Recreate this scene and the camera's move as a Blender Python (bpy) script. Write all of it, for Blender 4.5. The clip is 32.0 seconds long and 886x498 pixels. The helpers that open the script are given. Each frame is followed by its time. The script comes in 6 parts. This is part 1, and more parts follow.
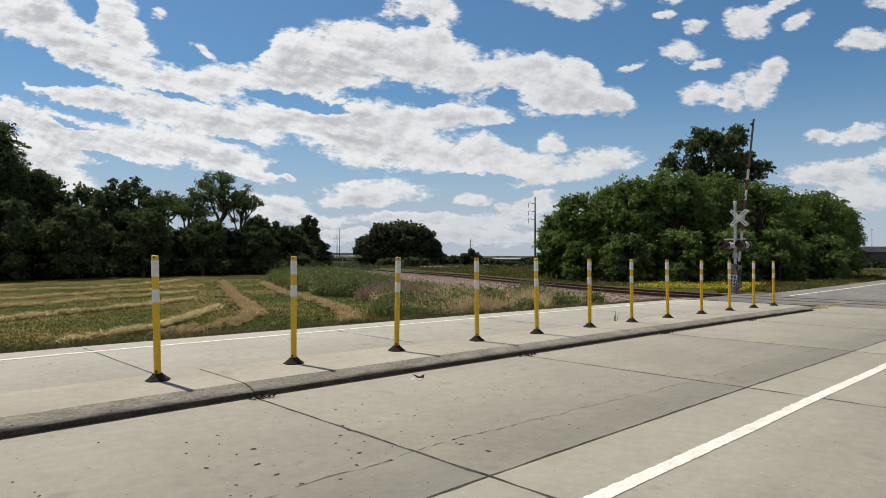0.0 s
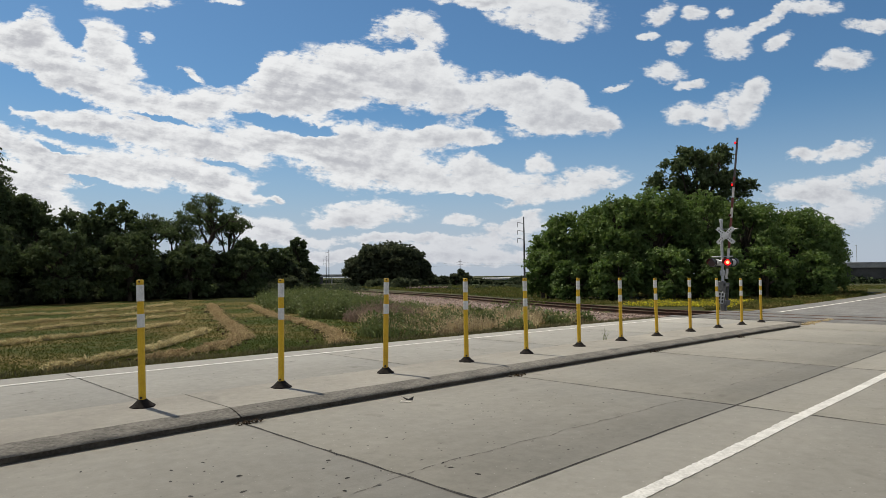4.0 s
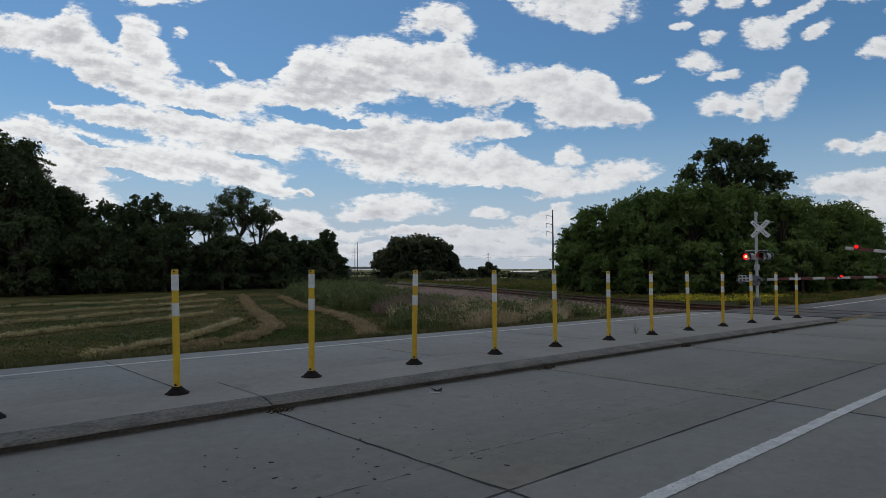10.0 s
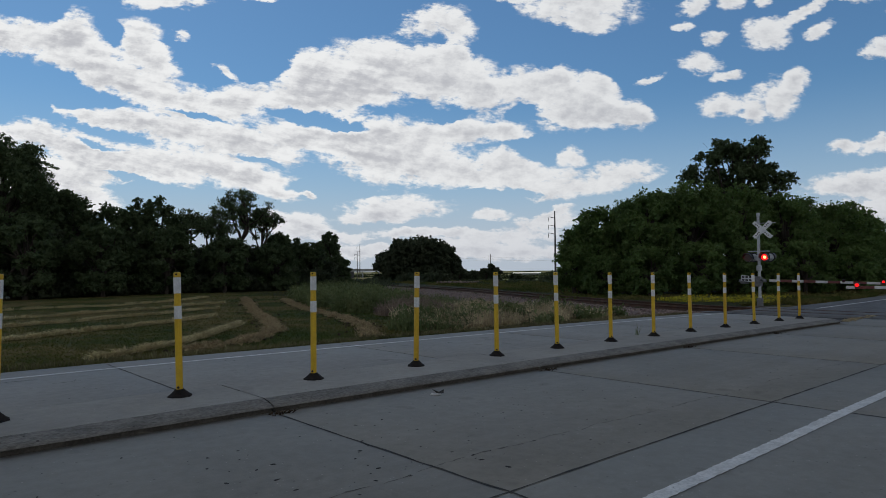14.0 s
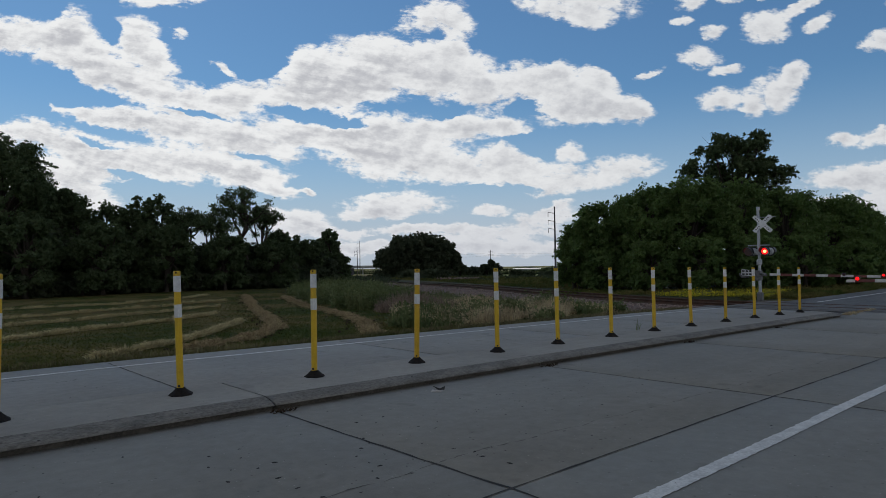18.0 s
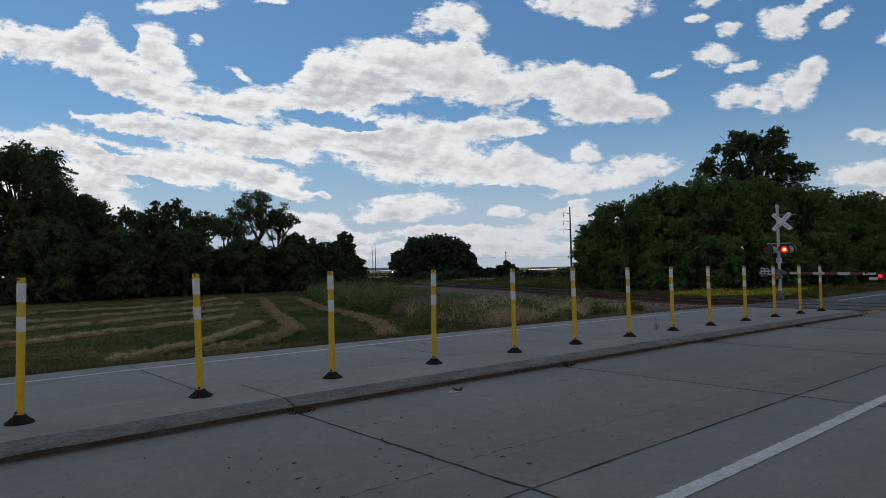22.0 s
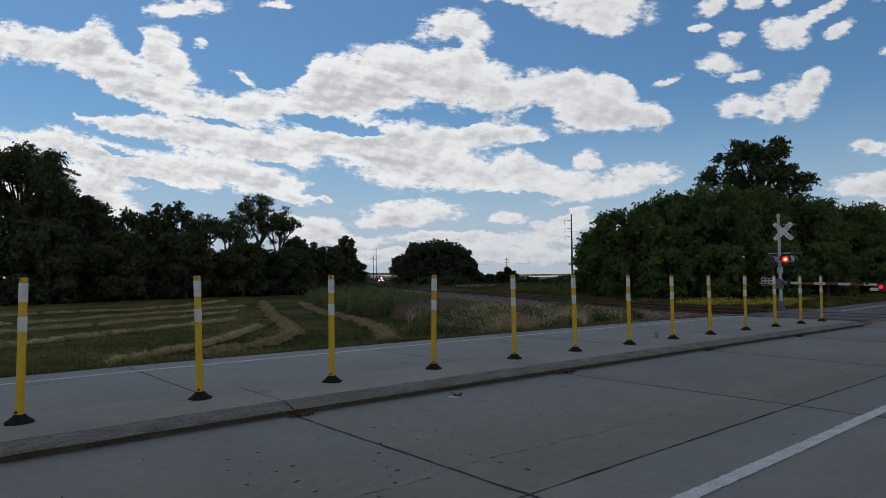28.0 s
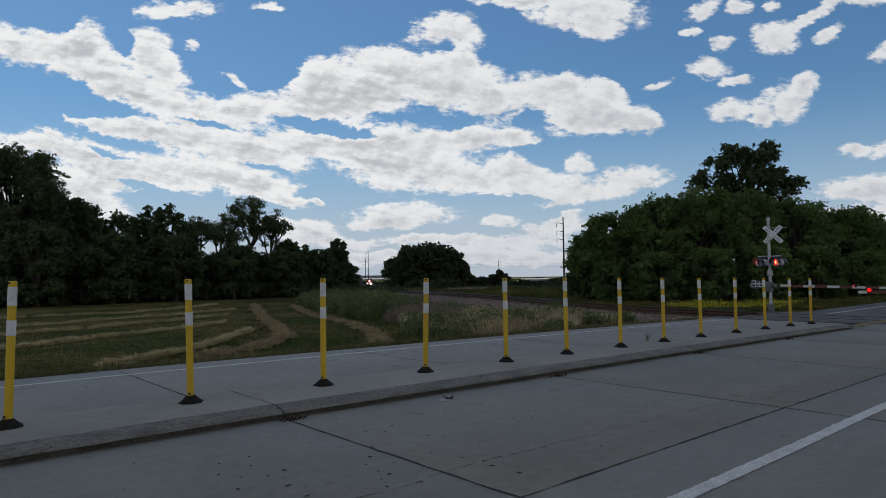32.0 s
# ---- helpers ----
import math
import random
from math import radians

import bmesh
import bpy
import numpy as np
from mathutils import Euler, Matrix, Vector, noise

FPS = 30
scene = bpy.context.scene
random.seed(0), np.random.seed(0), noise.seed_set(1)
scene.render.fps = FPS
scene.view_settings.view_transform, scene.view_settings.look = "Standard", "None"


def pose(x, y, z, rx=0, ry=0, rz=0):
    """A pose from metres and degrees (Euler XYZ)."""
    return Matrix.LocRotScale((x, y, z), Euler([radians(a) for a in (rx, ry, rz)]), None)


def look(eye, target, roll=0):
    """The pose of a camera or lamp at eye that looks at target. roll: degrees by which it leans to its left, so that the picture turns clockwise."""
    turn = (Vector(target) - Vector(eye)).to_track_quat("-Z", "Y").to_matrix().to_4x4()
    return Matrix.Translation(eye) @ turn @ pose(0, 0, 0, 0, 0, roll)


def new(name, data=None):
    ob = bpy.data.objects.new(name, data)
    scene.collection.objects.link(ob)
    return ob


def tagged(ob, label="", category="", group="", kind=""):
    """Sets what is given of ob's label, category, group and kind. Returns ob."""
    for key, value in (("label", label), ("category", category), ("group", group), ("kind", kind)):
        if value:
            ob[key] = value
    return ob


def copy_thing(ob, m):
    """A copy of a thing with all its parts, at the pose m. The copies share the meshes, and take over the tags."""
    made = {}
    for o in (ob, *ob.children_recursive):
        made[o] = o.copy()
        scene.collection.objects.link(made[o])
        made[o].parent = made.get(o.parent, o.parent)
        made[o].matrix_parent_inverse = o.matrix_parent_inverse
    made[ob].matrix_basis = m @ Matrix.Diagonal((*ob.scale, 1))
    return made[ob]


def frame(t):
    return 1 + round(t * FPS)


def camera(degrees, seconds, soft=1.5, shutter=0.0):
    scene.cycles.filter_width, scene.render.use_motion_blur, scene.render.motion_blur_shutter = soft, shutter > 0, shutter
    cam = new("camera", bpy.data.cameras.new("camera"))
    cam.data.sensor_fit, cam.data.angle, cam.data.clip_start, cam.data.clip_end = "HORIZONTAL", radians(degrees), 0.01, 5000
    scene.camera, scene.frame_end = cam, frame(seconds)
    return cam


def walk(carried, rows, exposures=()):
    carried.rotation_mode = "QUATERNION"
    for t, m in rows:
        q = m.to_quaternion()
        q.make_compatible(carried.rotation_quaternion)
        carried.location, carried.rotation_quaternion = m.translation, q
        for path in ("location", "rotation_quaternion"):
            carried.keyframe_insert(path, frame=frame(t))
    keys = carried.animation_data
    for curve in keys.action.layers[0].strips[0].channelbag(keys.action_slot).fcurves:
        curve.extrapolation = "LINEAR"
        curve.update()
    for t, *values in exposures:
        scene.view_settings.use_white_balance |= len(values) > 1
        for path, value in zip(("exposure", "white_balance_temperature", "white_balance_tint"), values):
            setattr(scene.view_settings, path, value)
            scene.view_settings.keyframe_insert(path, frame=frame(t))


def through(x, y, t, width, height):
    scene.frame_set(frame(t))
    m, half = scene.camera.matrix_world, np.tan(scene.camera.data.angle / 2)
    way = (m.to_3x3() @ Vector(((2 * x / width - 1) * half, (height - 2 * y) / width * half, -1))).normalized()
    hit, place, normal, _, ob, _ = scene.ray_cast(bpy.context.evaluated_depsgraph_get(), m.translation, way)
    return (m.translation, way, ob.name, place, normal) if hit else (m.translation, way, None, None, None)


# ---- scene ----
# The viewpoint: a tripod-less stand on the near shoulder, looking across the road.
PATH = [
    (0, (-2.347, -6.536, 1.348), (-0.963, -5.092, 1.368), 0.0),
    (0.5, (-2.344, -6.534, 1.346), (-0.953, -5.098, 1.362), 0.1),
    (1, (-2.34, -6.536, 1.359), (-0.937, -5.111, 1.412), -0.5),
    (1.5, (-2.346, -6.555, 1.359), (-0.942, -5.134, 1.441), -0.2),
    (2, (-2.347, -6.556, 1.354), (-0.94, -5.136, 1.43), -0.2),
    (2.5, (-2.339, -6.548, 1.352), (-0.938, -5.122, 1.421), -0.4),
    (4.5, (-2.33, -6.542, 1.353), (-0.923, -5.124, 1.44), -0.7),
    (5, (-2.328, -6.523, 1.346), (-0.956, -5.069, 1.415), -0.7),
    (5.5, (-2.336, -6.527, 1.349), (-0.968, -5.07, 1.424), -0.6),
    (6, (-2.326, -6.529, 1.352), (-0.957, -5.073, 1.422), -0.4),
    (6.5, (-2.325, -6.518, 1.34), (-0.954, -5.063, 1.404), -0.3),
    (7, (-2.321, -6.523, 1.352), (-0.952, -5.065, 1.412), -0.4),
    (7.5, (-2.31, -6.526, 1.353), (-0.938, -5.072, 1.417), -0.6),
    (8, (-2.322, -6.544, 1.346), (-0.959, -5.082, 1.417), -0.5),
    (8.5, (-2.331, -6.551, 1.35), (-0.961, -5.096, 1.427), -0.2),
    (9, (-2.336, -6.531, 1.346), (-0.971, -5.07, 1.403), 0.0),
    (9.5, (-2.342, -6.527, 1.338), (-0.994, -5.05, 1.392), -0.3),
    (10, (-2.337, -6.531, 1.34), (-0.994, -5.051, 1.402), -0.3),
    (10.5, (-2.336, -6.55, 1.348), (-1.003, -5.06, 1.405), -0.4),
    (11, (-2.338, -6.542, 1.349), (-0.988, -5.068, 1.421), -0.1),
    (11.5, (-2.345, -6.548, 1.347), (-0.993, -5.077, 1.424), -0.2),
    (12, (-2.342, -6.542, 1.35), (-0.995, -5.065, 1.422), -0.5),
    (12.5, (-2.333, -6.547, 1.352), (-0.982, -5.074, 1.421), -0.2),
    (13, (-2.339, -6.555, 1.349), (-0.974, -5.095, 1.436), -0.4),
    (13.5, (-2.33, -6.54, 1.351), (-0.971, -5.074, 1.419), -0.4),
    (14, (-2.34, -6.551, 1.341), (-1.002, -5.066, 1.409), -0.5),
    (14.5, (-2.345, -6.533, 1.342), (-1.009, -5.045, 1.399), -0.6),
    (16.5, (-2.34, -6.542, 1.339), (-1.016, -5.044, 1.39), -0.8),
    (17, (-2.332, -6.543, 1.338), (-1.007, -5.046, 1.39), -0.3),
    (17.5, (-2.337, -6.547, 1.34), (-1.001, -5.061, 1.421), -0.6),
    (18, (-2.333, -6.543, 1.346), (-0.995, -5.058, 1.402), -0.9),
    (18.5, (-2.341, -6.544, 1.341), (-1.01, -5.053, 1.408), -1.0),
    (19, (-2.344, -6.544, 1.333), (-1.011, -5.055, 1.384), -1.0),
    (19.5, (-2.337, -6.541, 1.343), (-1.005, -5.051, 1.395), -1.2),
    (20, (-2.341, -6.554, 1.341), (-1.008, -5.066, 1.419), -1.1),
    (20.5, (-2.337, -6.554, 1.338), (-1.002, -5.066, 1.395), -1.2),
    (21, (-2.342, -6.55, 1.337), (-1.011, -5.059, 1.403), -1.3),
    (21.5, (-2.336, -6.527, 1.335), (-1.019, -5.023, 1.398), -1.0),
    (22, (-2.339, -6.529, 1.335), (-1.036, -5.012, 1.397), -1.4),
    (22.5, (-2.339, -6.536, 1.345), (-1.03, -5.024, 1.395), -1.8),
    (23, (-2.341, -6.542, 1.336), (-1.032, -5.031, 1.392), -1.7),
    (23.5, (-2.339, -6.532, 1.336), (-1.05, -5.003, 1.38), -1.7),
    (24, (-2.341, -6.529, 1.333), (-1.063, -4.991, 1.37), -1.5),
    (24.5, (-2.345, -6.532, 1.34), (-1.072, -4.99, 1.375), -1.3),
    (25, (-2.35, -6.533, 1.332), (-1.057, -5.009, 1.395), -1.1),
    (25.5, (-2.349, -6.531, 1.34), (-1.055, -5.008, 1.405), -1.0),
    (27.5, (-2.345, -6.537, 1.334), (-1.056, -5.01, 1.409), -0.8),
    (28, (-2.35, -6.543, 1.33), (-1.05, -5.025, 1.41), -0.7),
    (28.5, (-2.342, -6.536, 1.342), (-1.029, -5.03, 1.427), -1.4),
    (29, (-2.35, -6.549, 1.333), (-1.02, -5.06, 1.443), -1.6),
    (29.5, (-2.343, -6.543, 1.332), (-1.021, -5.046, 1.431), -1.1),
    (30, (-2.345, -6.546, 1.332), (-1.02, -5.051, 1.413), -0.7),
    (30.5, (-2.346, -6.537, 1.33), (-1.018, -5.045, 1.42), -0.8),
    (31, (-2.35, -6.543, 1.33), (-1.021, -5.051, 1.419), -1.0),
    (31.5, (-2.355, -6.543, 1.329), (-1.029, -5.048, 1.416), -1.0),
    (32, (-2.355, -6.552, 1.336), (-1.037, -5.051, 1.424), -0.7),
]
cam = camera(69.5, 32.0, soft=0.5)
walk(cam, [(t, look(eye, target, roll)) for t, eye, target, roll in PATH])

# ---- sky, clouds and sun ----
SUN_ELEVATION, SUN_AZIMUTH = radians(60.5), radians(96)
TO_SUN = Vector((math.cos(SUN_ELEVATION) * math.cos(SUN_AZIMUTH), math.cos(SUN_ELEVATION) * math.sin(SUN_AZIMUTH), math.sin(SUN_ELEVATION)))
AHEAD, ASIDE = (0.6919, 0.7220), (0.7220, -0.6919)


def plan(r, d):
    """World x, y of a place r metres to the south and d metres out along the plan's long axis."""
    return (-2.35 + ASIDE[0] * r + AHEAD[0] * d, -6.54 + ASIDE[1] * r + AHEAD[1] * d)


class Nodes:
    """Short hand for wiring a node tree."""

    def __init__(self, tree):
        self.tree = tree
        tree.nodes.clear()

    def add(self, kind, ins=()):
        n = self.tree.nodes.new(kind)
        for k, v in (ins.items() if isinstance(ins, dict) else enumerate(ins)):
            if v is None:
                continue
            if isinstance(v, bpy.types.NodeSocket):
                self.tree.links.new(v, n.inputs[k])
            else:
                n.inputs[k].default_value = v
        return n

    def math(self, op, a, b=None, c=None, clamp=False):
        n = self.add("ShaderNodeMath", (a, b, c))
        n.operation, n.use_clamp = op, clamp
        return n.outputs[0]

    def vec(self, op, a, b=None, c=None):
        n = self.add("ShaderNodeVectorMath", (a, b, c))
        n.operation = op
        return n.outputs["Value"] if op in ("DOT_PRODUCT", "LENGTH") else n.outputs[0]

    def mix(self, f, a, b):
        n = self.add("ShaderNodeMix")
        n.data_type = "RGBA"
        for i, v in ((0, f), (6, a), (7, b)):
            if isinstance(v, bpy.types.NodeSocket):
                self.tree.links.new(v, n.inputs[i])
            else:
                n.inputs[i].default_value = v if i == 0 else (*v[:3], 1)
        return n.outputs[2]

    def noise(self, vector, scale, detail=4.0, rough=0.55, distortion=0.0):
        return self.add("ShaderNodeTexNoise", {"Vector": vector, "Scale": scale, "Detail": detail, "Roughness": rough, "Distortion": distortion})

    def remap(self, v, a, b, c=0.0, d=1.0, smooth=True):
        n = self.add("ShaderNodeMapRange", (v, a, b, c, d))
        n.interpolation_type = "SMOOTHSTEP" if smooth else "LINEAR"
        return n.outputs[0]


# Cumulus banks over the plain: centre, half width, half height (hundredths of the viewing distance) and slant in degrees.
HIGH_WEST = ((-77.3, 38.3, 8.4, 3.7, -12), (-66.3, 36.2, 8, 3.4, -12), (-58.1, 33.4, 8, 3.7, -18), (-61.5, 38.9, 2.7, 3, -20), (-51.1, 36.2, 4.4, 3.5, -35), (-48, 32.1, 3.7, 3.2, -30), (-53.5, 29, 9.7, 2.8, -18), (-42.7, 26.3, 9.7, 2.5, -12), (-33.2, 26.5, 7.1, 2.5, 2), (-37.7, 31, 2.7, 1, -25), (-46.9, 42.7, 7.1, 1.8, 0), (-31.9, 42.8, 2.8, 0.7, 0), (-44.6, 37, 1.6, 0.9, -20))
BIG_CUMULUS = ((-18.4, 29.9, 9.3, 5.5, 4), (-10.3, 30.8, 8, 5.3, -4), (-23.8, 29.5, 5.3, 4.2, 10), (-2.3, 29.3, 7.1, 4.6, -8), (3.9, 27.6, 5.5, 4.1, -10), (-21.1, 25.9, 8.4, 2.3, 0), (-0.9, 33.4, 2.3, 1.9, 0), (-4.5, 38.6, 5.5, 2.5, 8), (-0, 36.7, 3, 1.9, -20), (10.6, 27.8, 4, 3, -20), (17.3, 26, 6.6, 4.1, -12), (23.4, 23.8, 6.2, 3, -10), (16.8, 22.6, 5.3, 2.1, 0), (27.4, 23, 2.7, 1.4, -10), (21.7, 28.2, 2.8, 1.6, -20), (15.5, 29.1, 2.3, 1.6, 0), (18.4, 40.8, 10.4, 3.5, -6), (19.2, 37.4, 4.9, 1.6, -8), (7.6, 42.6, 6.6, 1.2, 0))
MIDDLE_BANKS = ((-58.9, 24.3, 8.4, 1.5, -10), (-52.6, 23.3, 7.5, 2.1, -14), (-42.6, 21.2, 10.2, 3, -12), (-32.8, 19.5, 9.7, 3.2, -12), (-26, 21.5, 5.5, 2.3, -10), (-19.8, 19.4, 5.3, 2.1, -6), (-63.4, 20.4, 6.6, 2.3, -16), (-68.8, 21.9, 4, 2.1, -20), (-56.6, 17.1, 11.1, 3, -10), (-43.5, 15.7, 12.4, 3, -10), (-33.6, 14.2, 9.3, 1.9, -12), (-28.7, 11.4, 4.2, 1, -12), (-62.9, 14.8, 7.5, 3.4, -6), (-14, 20.9, 10.2, 2.7, 0), (-8.2, 18.4, 9.7, 3.2, 0), (1.2, 21, 8.4, 2.1, 0), (6.5, 20.6, 4.4, 1.2, 0))
LOWER_BANKS = ((-15.7, 16.7, 5.3, 2.8, 0), (-6.8, 14.8, 9.3, 2.7, 0), (3.4, 13.8, 7.1, 2.3, 0), (7.4, 16.5, 4.1, 2.1, 0), (17.3, 16.6, 2.3, 1.6, 0), (11.8, 13.9, 5.8, 1.9, 0), (24.2, 13.7, 7.5, 2.3, 6), (14.9, 11.4, 8, 1.4, 0), (-24.2, 10.9, 1.2, 0.7, -20), (-10.4, 9.1, 9.3, 2.1, 0), (-14, 7.5, 5.3, 1.2, 0), (-27.4, 7, 7.5, 1.8, -8), (-22.4, 4.9, 6.6, 1.2, -6), (5.5, 4.2, 13.3, 1.2, 0), (13, 6.4, 6.2, 1.4, 6), (13.9, 8.1, 3.5, 0.9, 15), (-6.9, 5, 9.7, 0.9, 0), (-59.6, 10.4, 6.2, 2.5, -10))
FAR_BANKS = ((-77, 20.6, 7.1, 3.2, -10), (-75, 13.8, 7.1, 3.5, -8), (4.6, 7.8, 3.5, 0.8, 0), (-3.4, 2.5, 14.2, 1.1, 0), (9, 1.5, 13.3, 1.1, 0), (-17.6, 2.2, 8, 1.1, 0))
BLUE_SLITS = ((-64.8, 28, 10.6, 1.8, -13), (-70.7, 26.4, 4.4, 1.4, -10), (-58.9, 19.8, 4.9, 0.6, -16), (-53.4, 14.5, 5.3, 0.4, -12), (-22.9, 22.7, 6.6, 1.1, -14), (-18.4, 21.6, 3.5, 0.9, 0), (-47.5, 11.6, 8, 1.2, -10), (-21.1, 12.3, 6.6, 1.2, -4), (-32.7, 17, 4.4, 0.5, -14), (-41.8, 24.1, 5.3, 0.4, -14), (-1.9, 22.8, 2.3, 0.6, 0), (11.4, 18, 3.9, 1.8, 0), (9.7, 23.3, 2.3, 1.1, 0), (-41.8, 31.5, 3.5, 1.4, -50), (-31.9, 32.3, 5.3, 2.7, 0), (7.3, 11.1, 6.2, 0.7, 0), (-55.4, 37.2, 1.9, 1.6, -60))
EAST_PUFFS = ((36.6, 39.9, 3, 1.9, 25), (42.5, 40.3, 2.1, 1.6, 0), (47.2, 40.3, 1.2, 1.1, 0), (34.6, 36.5, 2.1, 0.8, 0), (39.2, 34.8, 2.1, 1.2, 0), (47.6, 35.4, 4.2, 2.7, 8), (53.7, 39.1, 3.9, 1.2, 35), (55.9, 35.7, 2.3, 1.3, 25), (61, 41.2, 5.5, 1.4, 0), (66.5, 32.7, 4.6, 1.8, 6), (37.4, 31, 3.5, 1.9, -12), (41.4, 28.7, 2.8, 0.8, 10), (29.7, 28.6, 2.7, 0.6, 15), (40.7, 24.2, 4.4, 1.9, 10), (49.1, 25.4, 3.7, 3.4, 20))
EAST_BANKS = ((45.3, 22.9, 1.4, 1.4, 30), (52.3, 28, 2.1, 1.9, 40), (58.7, 17.4, 2.3, 1.2, 0), (65.2, 18.1, 5.5, 1.6, 12), (61.9, 12.6, 8.4, 1.9, 4), (59.7, 10.7, 7.1, 1.2, 0), (65.8, 9.4, 6.6, 1.9, 0), (60, 6.9, 10.6, 1.8, 0), (71.5, 38.4, 5.3, 1.2, 0), (74.2, 15.2, 6.2, 2.3, 8))

world = bpy.data.worlds.new("world")
scene.world = world
world.use_nodes = True
n = Nodes(world.node_tree)
way = n.add("ShaderNodeTexCoord").outputs["Generated"]
sky = n.add("ShaderNodeTexSky")
sky.sky_type, sky.sun_disc, sky.sun_elevation, sky.sun_rotation = "NISHITA", False, SUN_ELEVATION, math.pi / 2 - SUN_AZIMUTH
sky.air_density, sky.dust_density, sky.ozone_density = 1.0, 0.6, 1.4
ahead = n.vec("DOT_PRODUCT", way, (AHEAD[0], AHEAD[1], 0.0105))
aside = n.vec("DOT_PRODUCT", way, (ASIDE[0], ASIDE[1], 0.0))
rise = n.vec("DOT_PRODUCT", way, (-0.0073, -0.0076, 1.0))
safe = n.math("MAXIMUM", ahead, 0.05)
sheet = n.add("ShaderNodeCombineXYZ", (n.math("MULTIPLY", n.math("DIVIDE", aside, safe), 100.0), n.math("MULTIPLY", n.math("DIVIDE", rise, safe), 100.0), 0.0)).outputs[0]
# two sizes of billow bend the banks, and a cell pattern gives them their cauliflower edges
slanted = n.add("ShaderNodeMapping", {"Vector": sheet, "Rotation": (0, 0, radians(11)), "Scale": (0.78, 1.15, 1.0)}).outputs[0]
above = n.add("ShaderNodeMapping", {"Vector": n.vec("ADD", sheet, (-0.5, 1.0, 0.0)), "Rotation": (0, 0, radians(11)), "Scale": (0.78, 1.15, 1.0)}).outputs[0]
far_above = n.add("ShaderNodeMapping", {"Vector": n.vec("ADD", sheet, (-0.8, 1.9, 0.0)), "Rotation": (0, 0, radians(11)), "Scale": (0.78, 1.15, 1.0)}).outputs[0]


def puffs(vector, scale):
    cells = n.add("ShaderNodeTexVoronoi", {"Vector": vector, "Scale": scale, "Detail": 3.0, "Roughness": 0.6, "Lacunarity": 2.3})
    cells.voronoi_dimensions, cells.normalize = "2D", True
    return cells.outputs["Distance"]


roll_low, roll_high = n.noise(slanted, 0.2, 3.0, 0.5), n.noise(far_above, 0.2, 3.0, 0.5)
wisp, high_wisp = n.noise(slanted, 0.34, 7.0, 0.6), n.noise(above, 0.34, 7.0, 0.6)
bend = n.vec("MULTIPLY", n.vec("SUBTRACT", roll_low.outputs["Color"], (0.5, 0.5, 0.5)), (2.6, 1.7, 0.0))
bend = n.vec("ADD", bend, n.vec("MULTIPLY", n.vec("SUBTRACT", wisp.outputs["Color"], (0.5, 0.5, 0.5)), (4.0, 2.6, 0.0)))
bent = n.vec("ADD", sheet, bend)
crinkled = n.vec("ADD", slanted, n.vec("MULTIPLY", bend, (0.25, 0.25, 0.0)))
crinkled_above = n.vec("ADD", above, n.vec("MULTIPLY", bend, (0.25, 0.25, 0.0)))
puff, high_puff = puffs(crinkled, 0.26), puffs(crinkled_above, 0.26)


def banks_at(place, banks, thick, lean, amount):
    for bank in banks:
        for cx, cy, a, b, slant in bank:
            # each bank waits for the one before, so that the long sum stays in order
            here = n.vec("MULTIPLY_ADD", thick, (1e-9, 1e-9, 0), place) if thick else place
            spot = n.add("ShaderNodeMapping", {"Vector": here, "Location": (cx, cy, 0), "Rotation": (0, 0, radians(slant)), "Scale": (a * 1.3, b * 1.3, 1)})
            spot.vector_type = "TEXTURE"
            core = n.add("ShaderNodeTexGradient", (spot.outputs[0],))
            core.gradient_type = "SPHERICAL"
            thick = n.math("MULTIPLY_ADD", core.outputs["Fac"], amount, thick)
            if lean is not None:
                lean = n.vec("MULTIPLY_ADD", spot.outputs[0], core.outputs["Fac"], lean)
    return thick, lean


thick, lean = banks_at(bent, (HIGH_WEST, BIG_CUMULUS, MIDDLE_BANKS, LOWER_BANKS, FAR_BANKS, EAST_PUFFS, EAST_BANKS), 0.0, (0.0, 0.0, 0.0), 1.0)
thick, _ = banks_at(bent, (BLUE_SLITS,), thick, None, -1.15)
# the rest of the sky dome carries scattered fair-weather cloud
up = n.vec("DOT_PRODUCT", way, (0, 0, 1))
dome_up = n.math("MAXIMUM", up, 0.06)
dome = n.vec("DIVIDE", way, n.add("ShaderNodeCombineXYZ", (dome_up, dome_up, 1.0)).outputs[0])
scattered = n.remap(n.noise(dome, 1.1, 7.0, 0.6).outputs["Fac"], 0.36, 0.52)
mass = n.math("MINIMUM", thick, 1.3)
fibre = n.noise(n.vec("MULTIPLY", n.vec("ADD", slanted, n.vec("MULTIPLY", bend, (0.12, 0.12, 0.0))), (0.85, 1.35, 1.0)), 1.1, 5.0, 0.6)
high_fibre = n.noise(n.vec("MULTIPLY", n.vec("ADD", above, n.vec("MULTIPLY", bend, (0.12, 0.12, 0.0))), (0.85, 1.35, 1.0)), 1.1, 5.0, 0.6)


def streaks(place):
    along = n.add("ShaderNodeMapping", {"Vector": n.vec("ADD", place, n.vec("MULTIPLY", bend, (0.5, 0.35, 0.0))), "Rotation": (0, 0, radians(-13)), "Scale": (4.6, 1.0, 1.0)})
    along.vector_type = "TEXTURE"
    return n.noise(along.outputs[0], 0.62, 5.0, 0.6).outputs["Fac"]


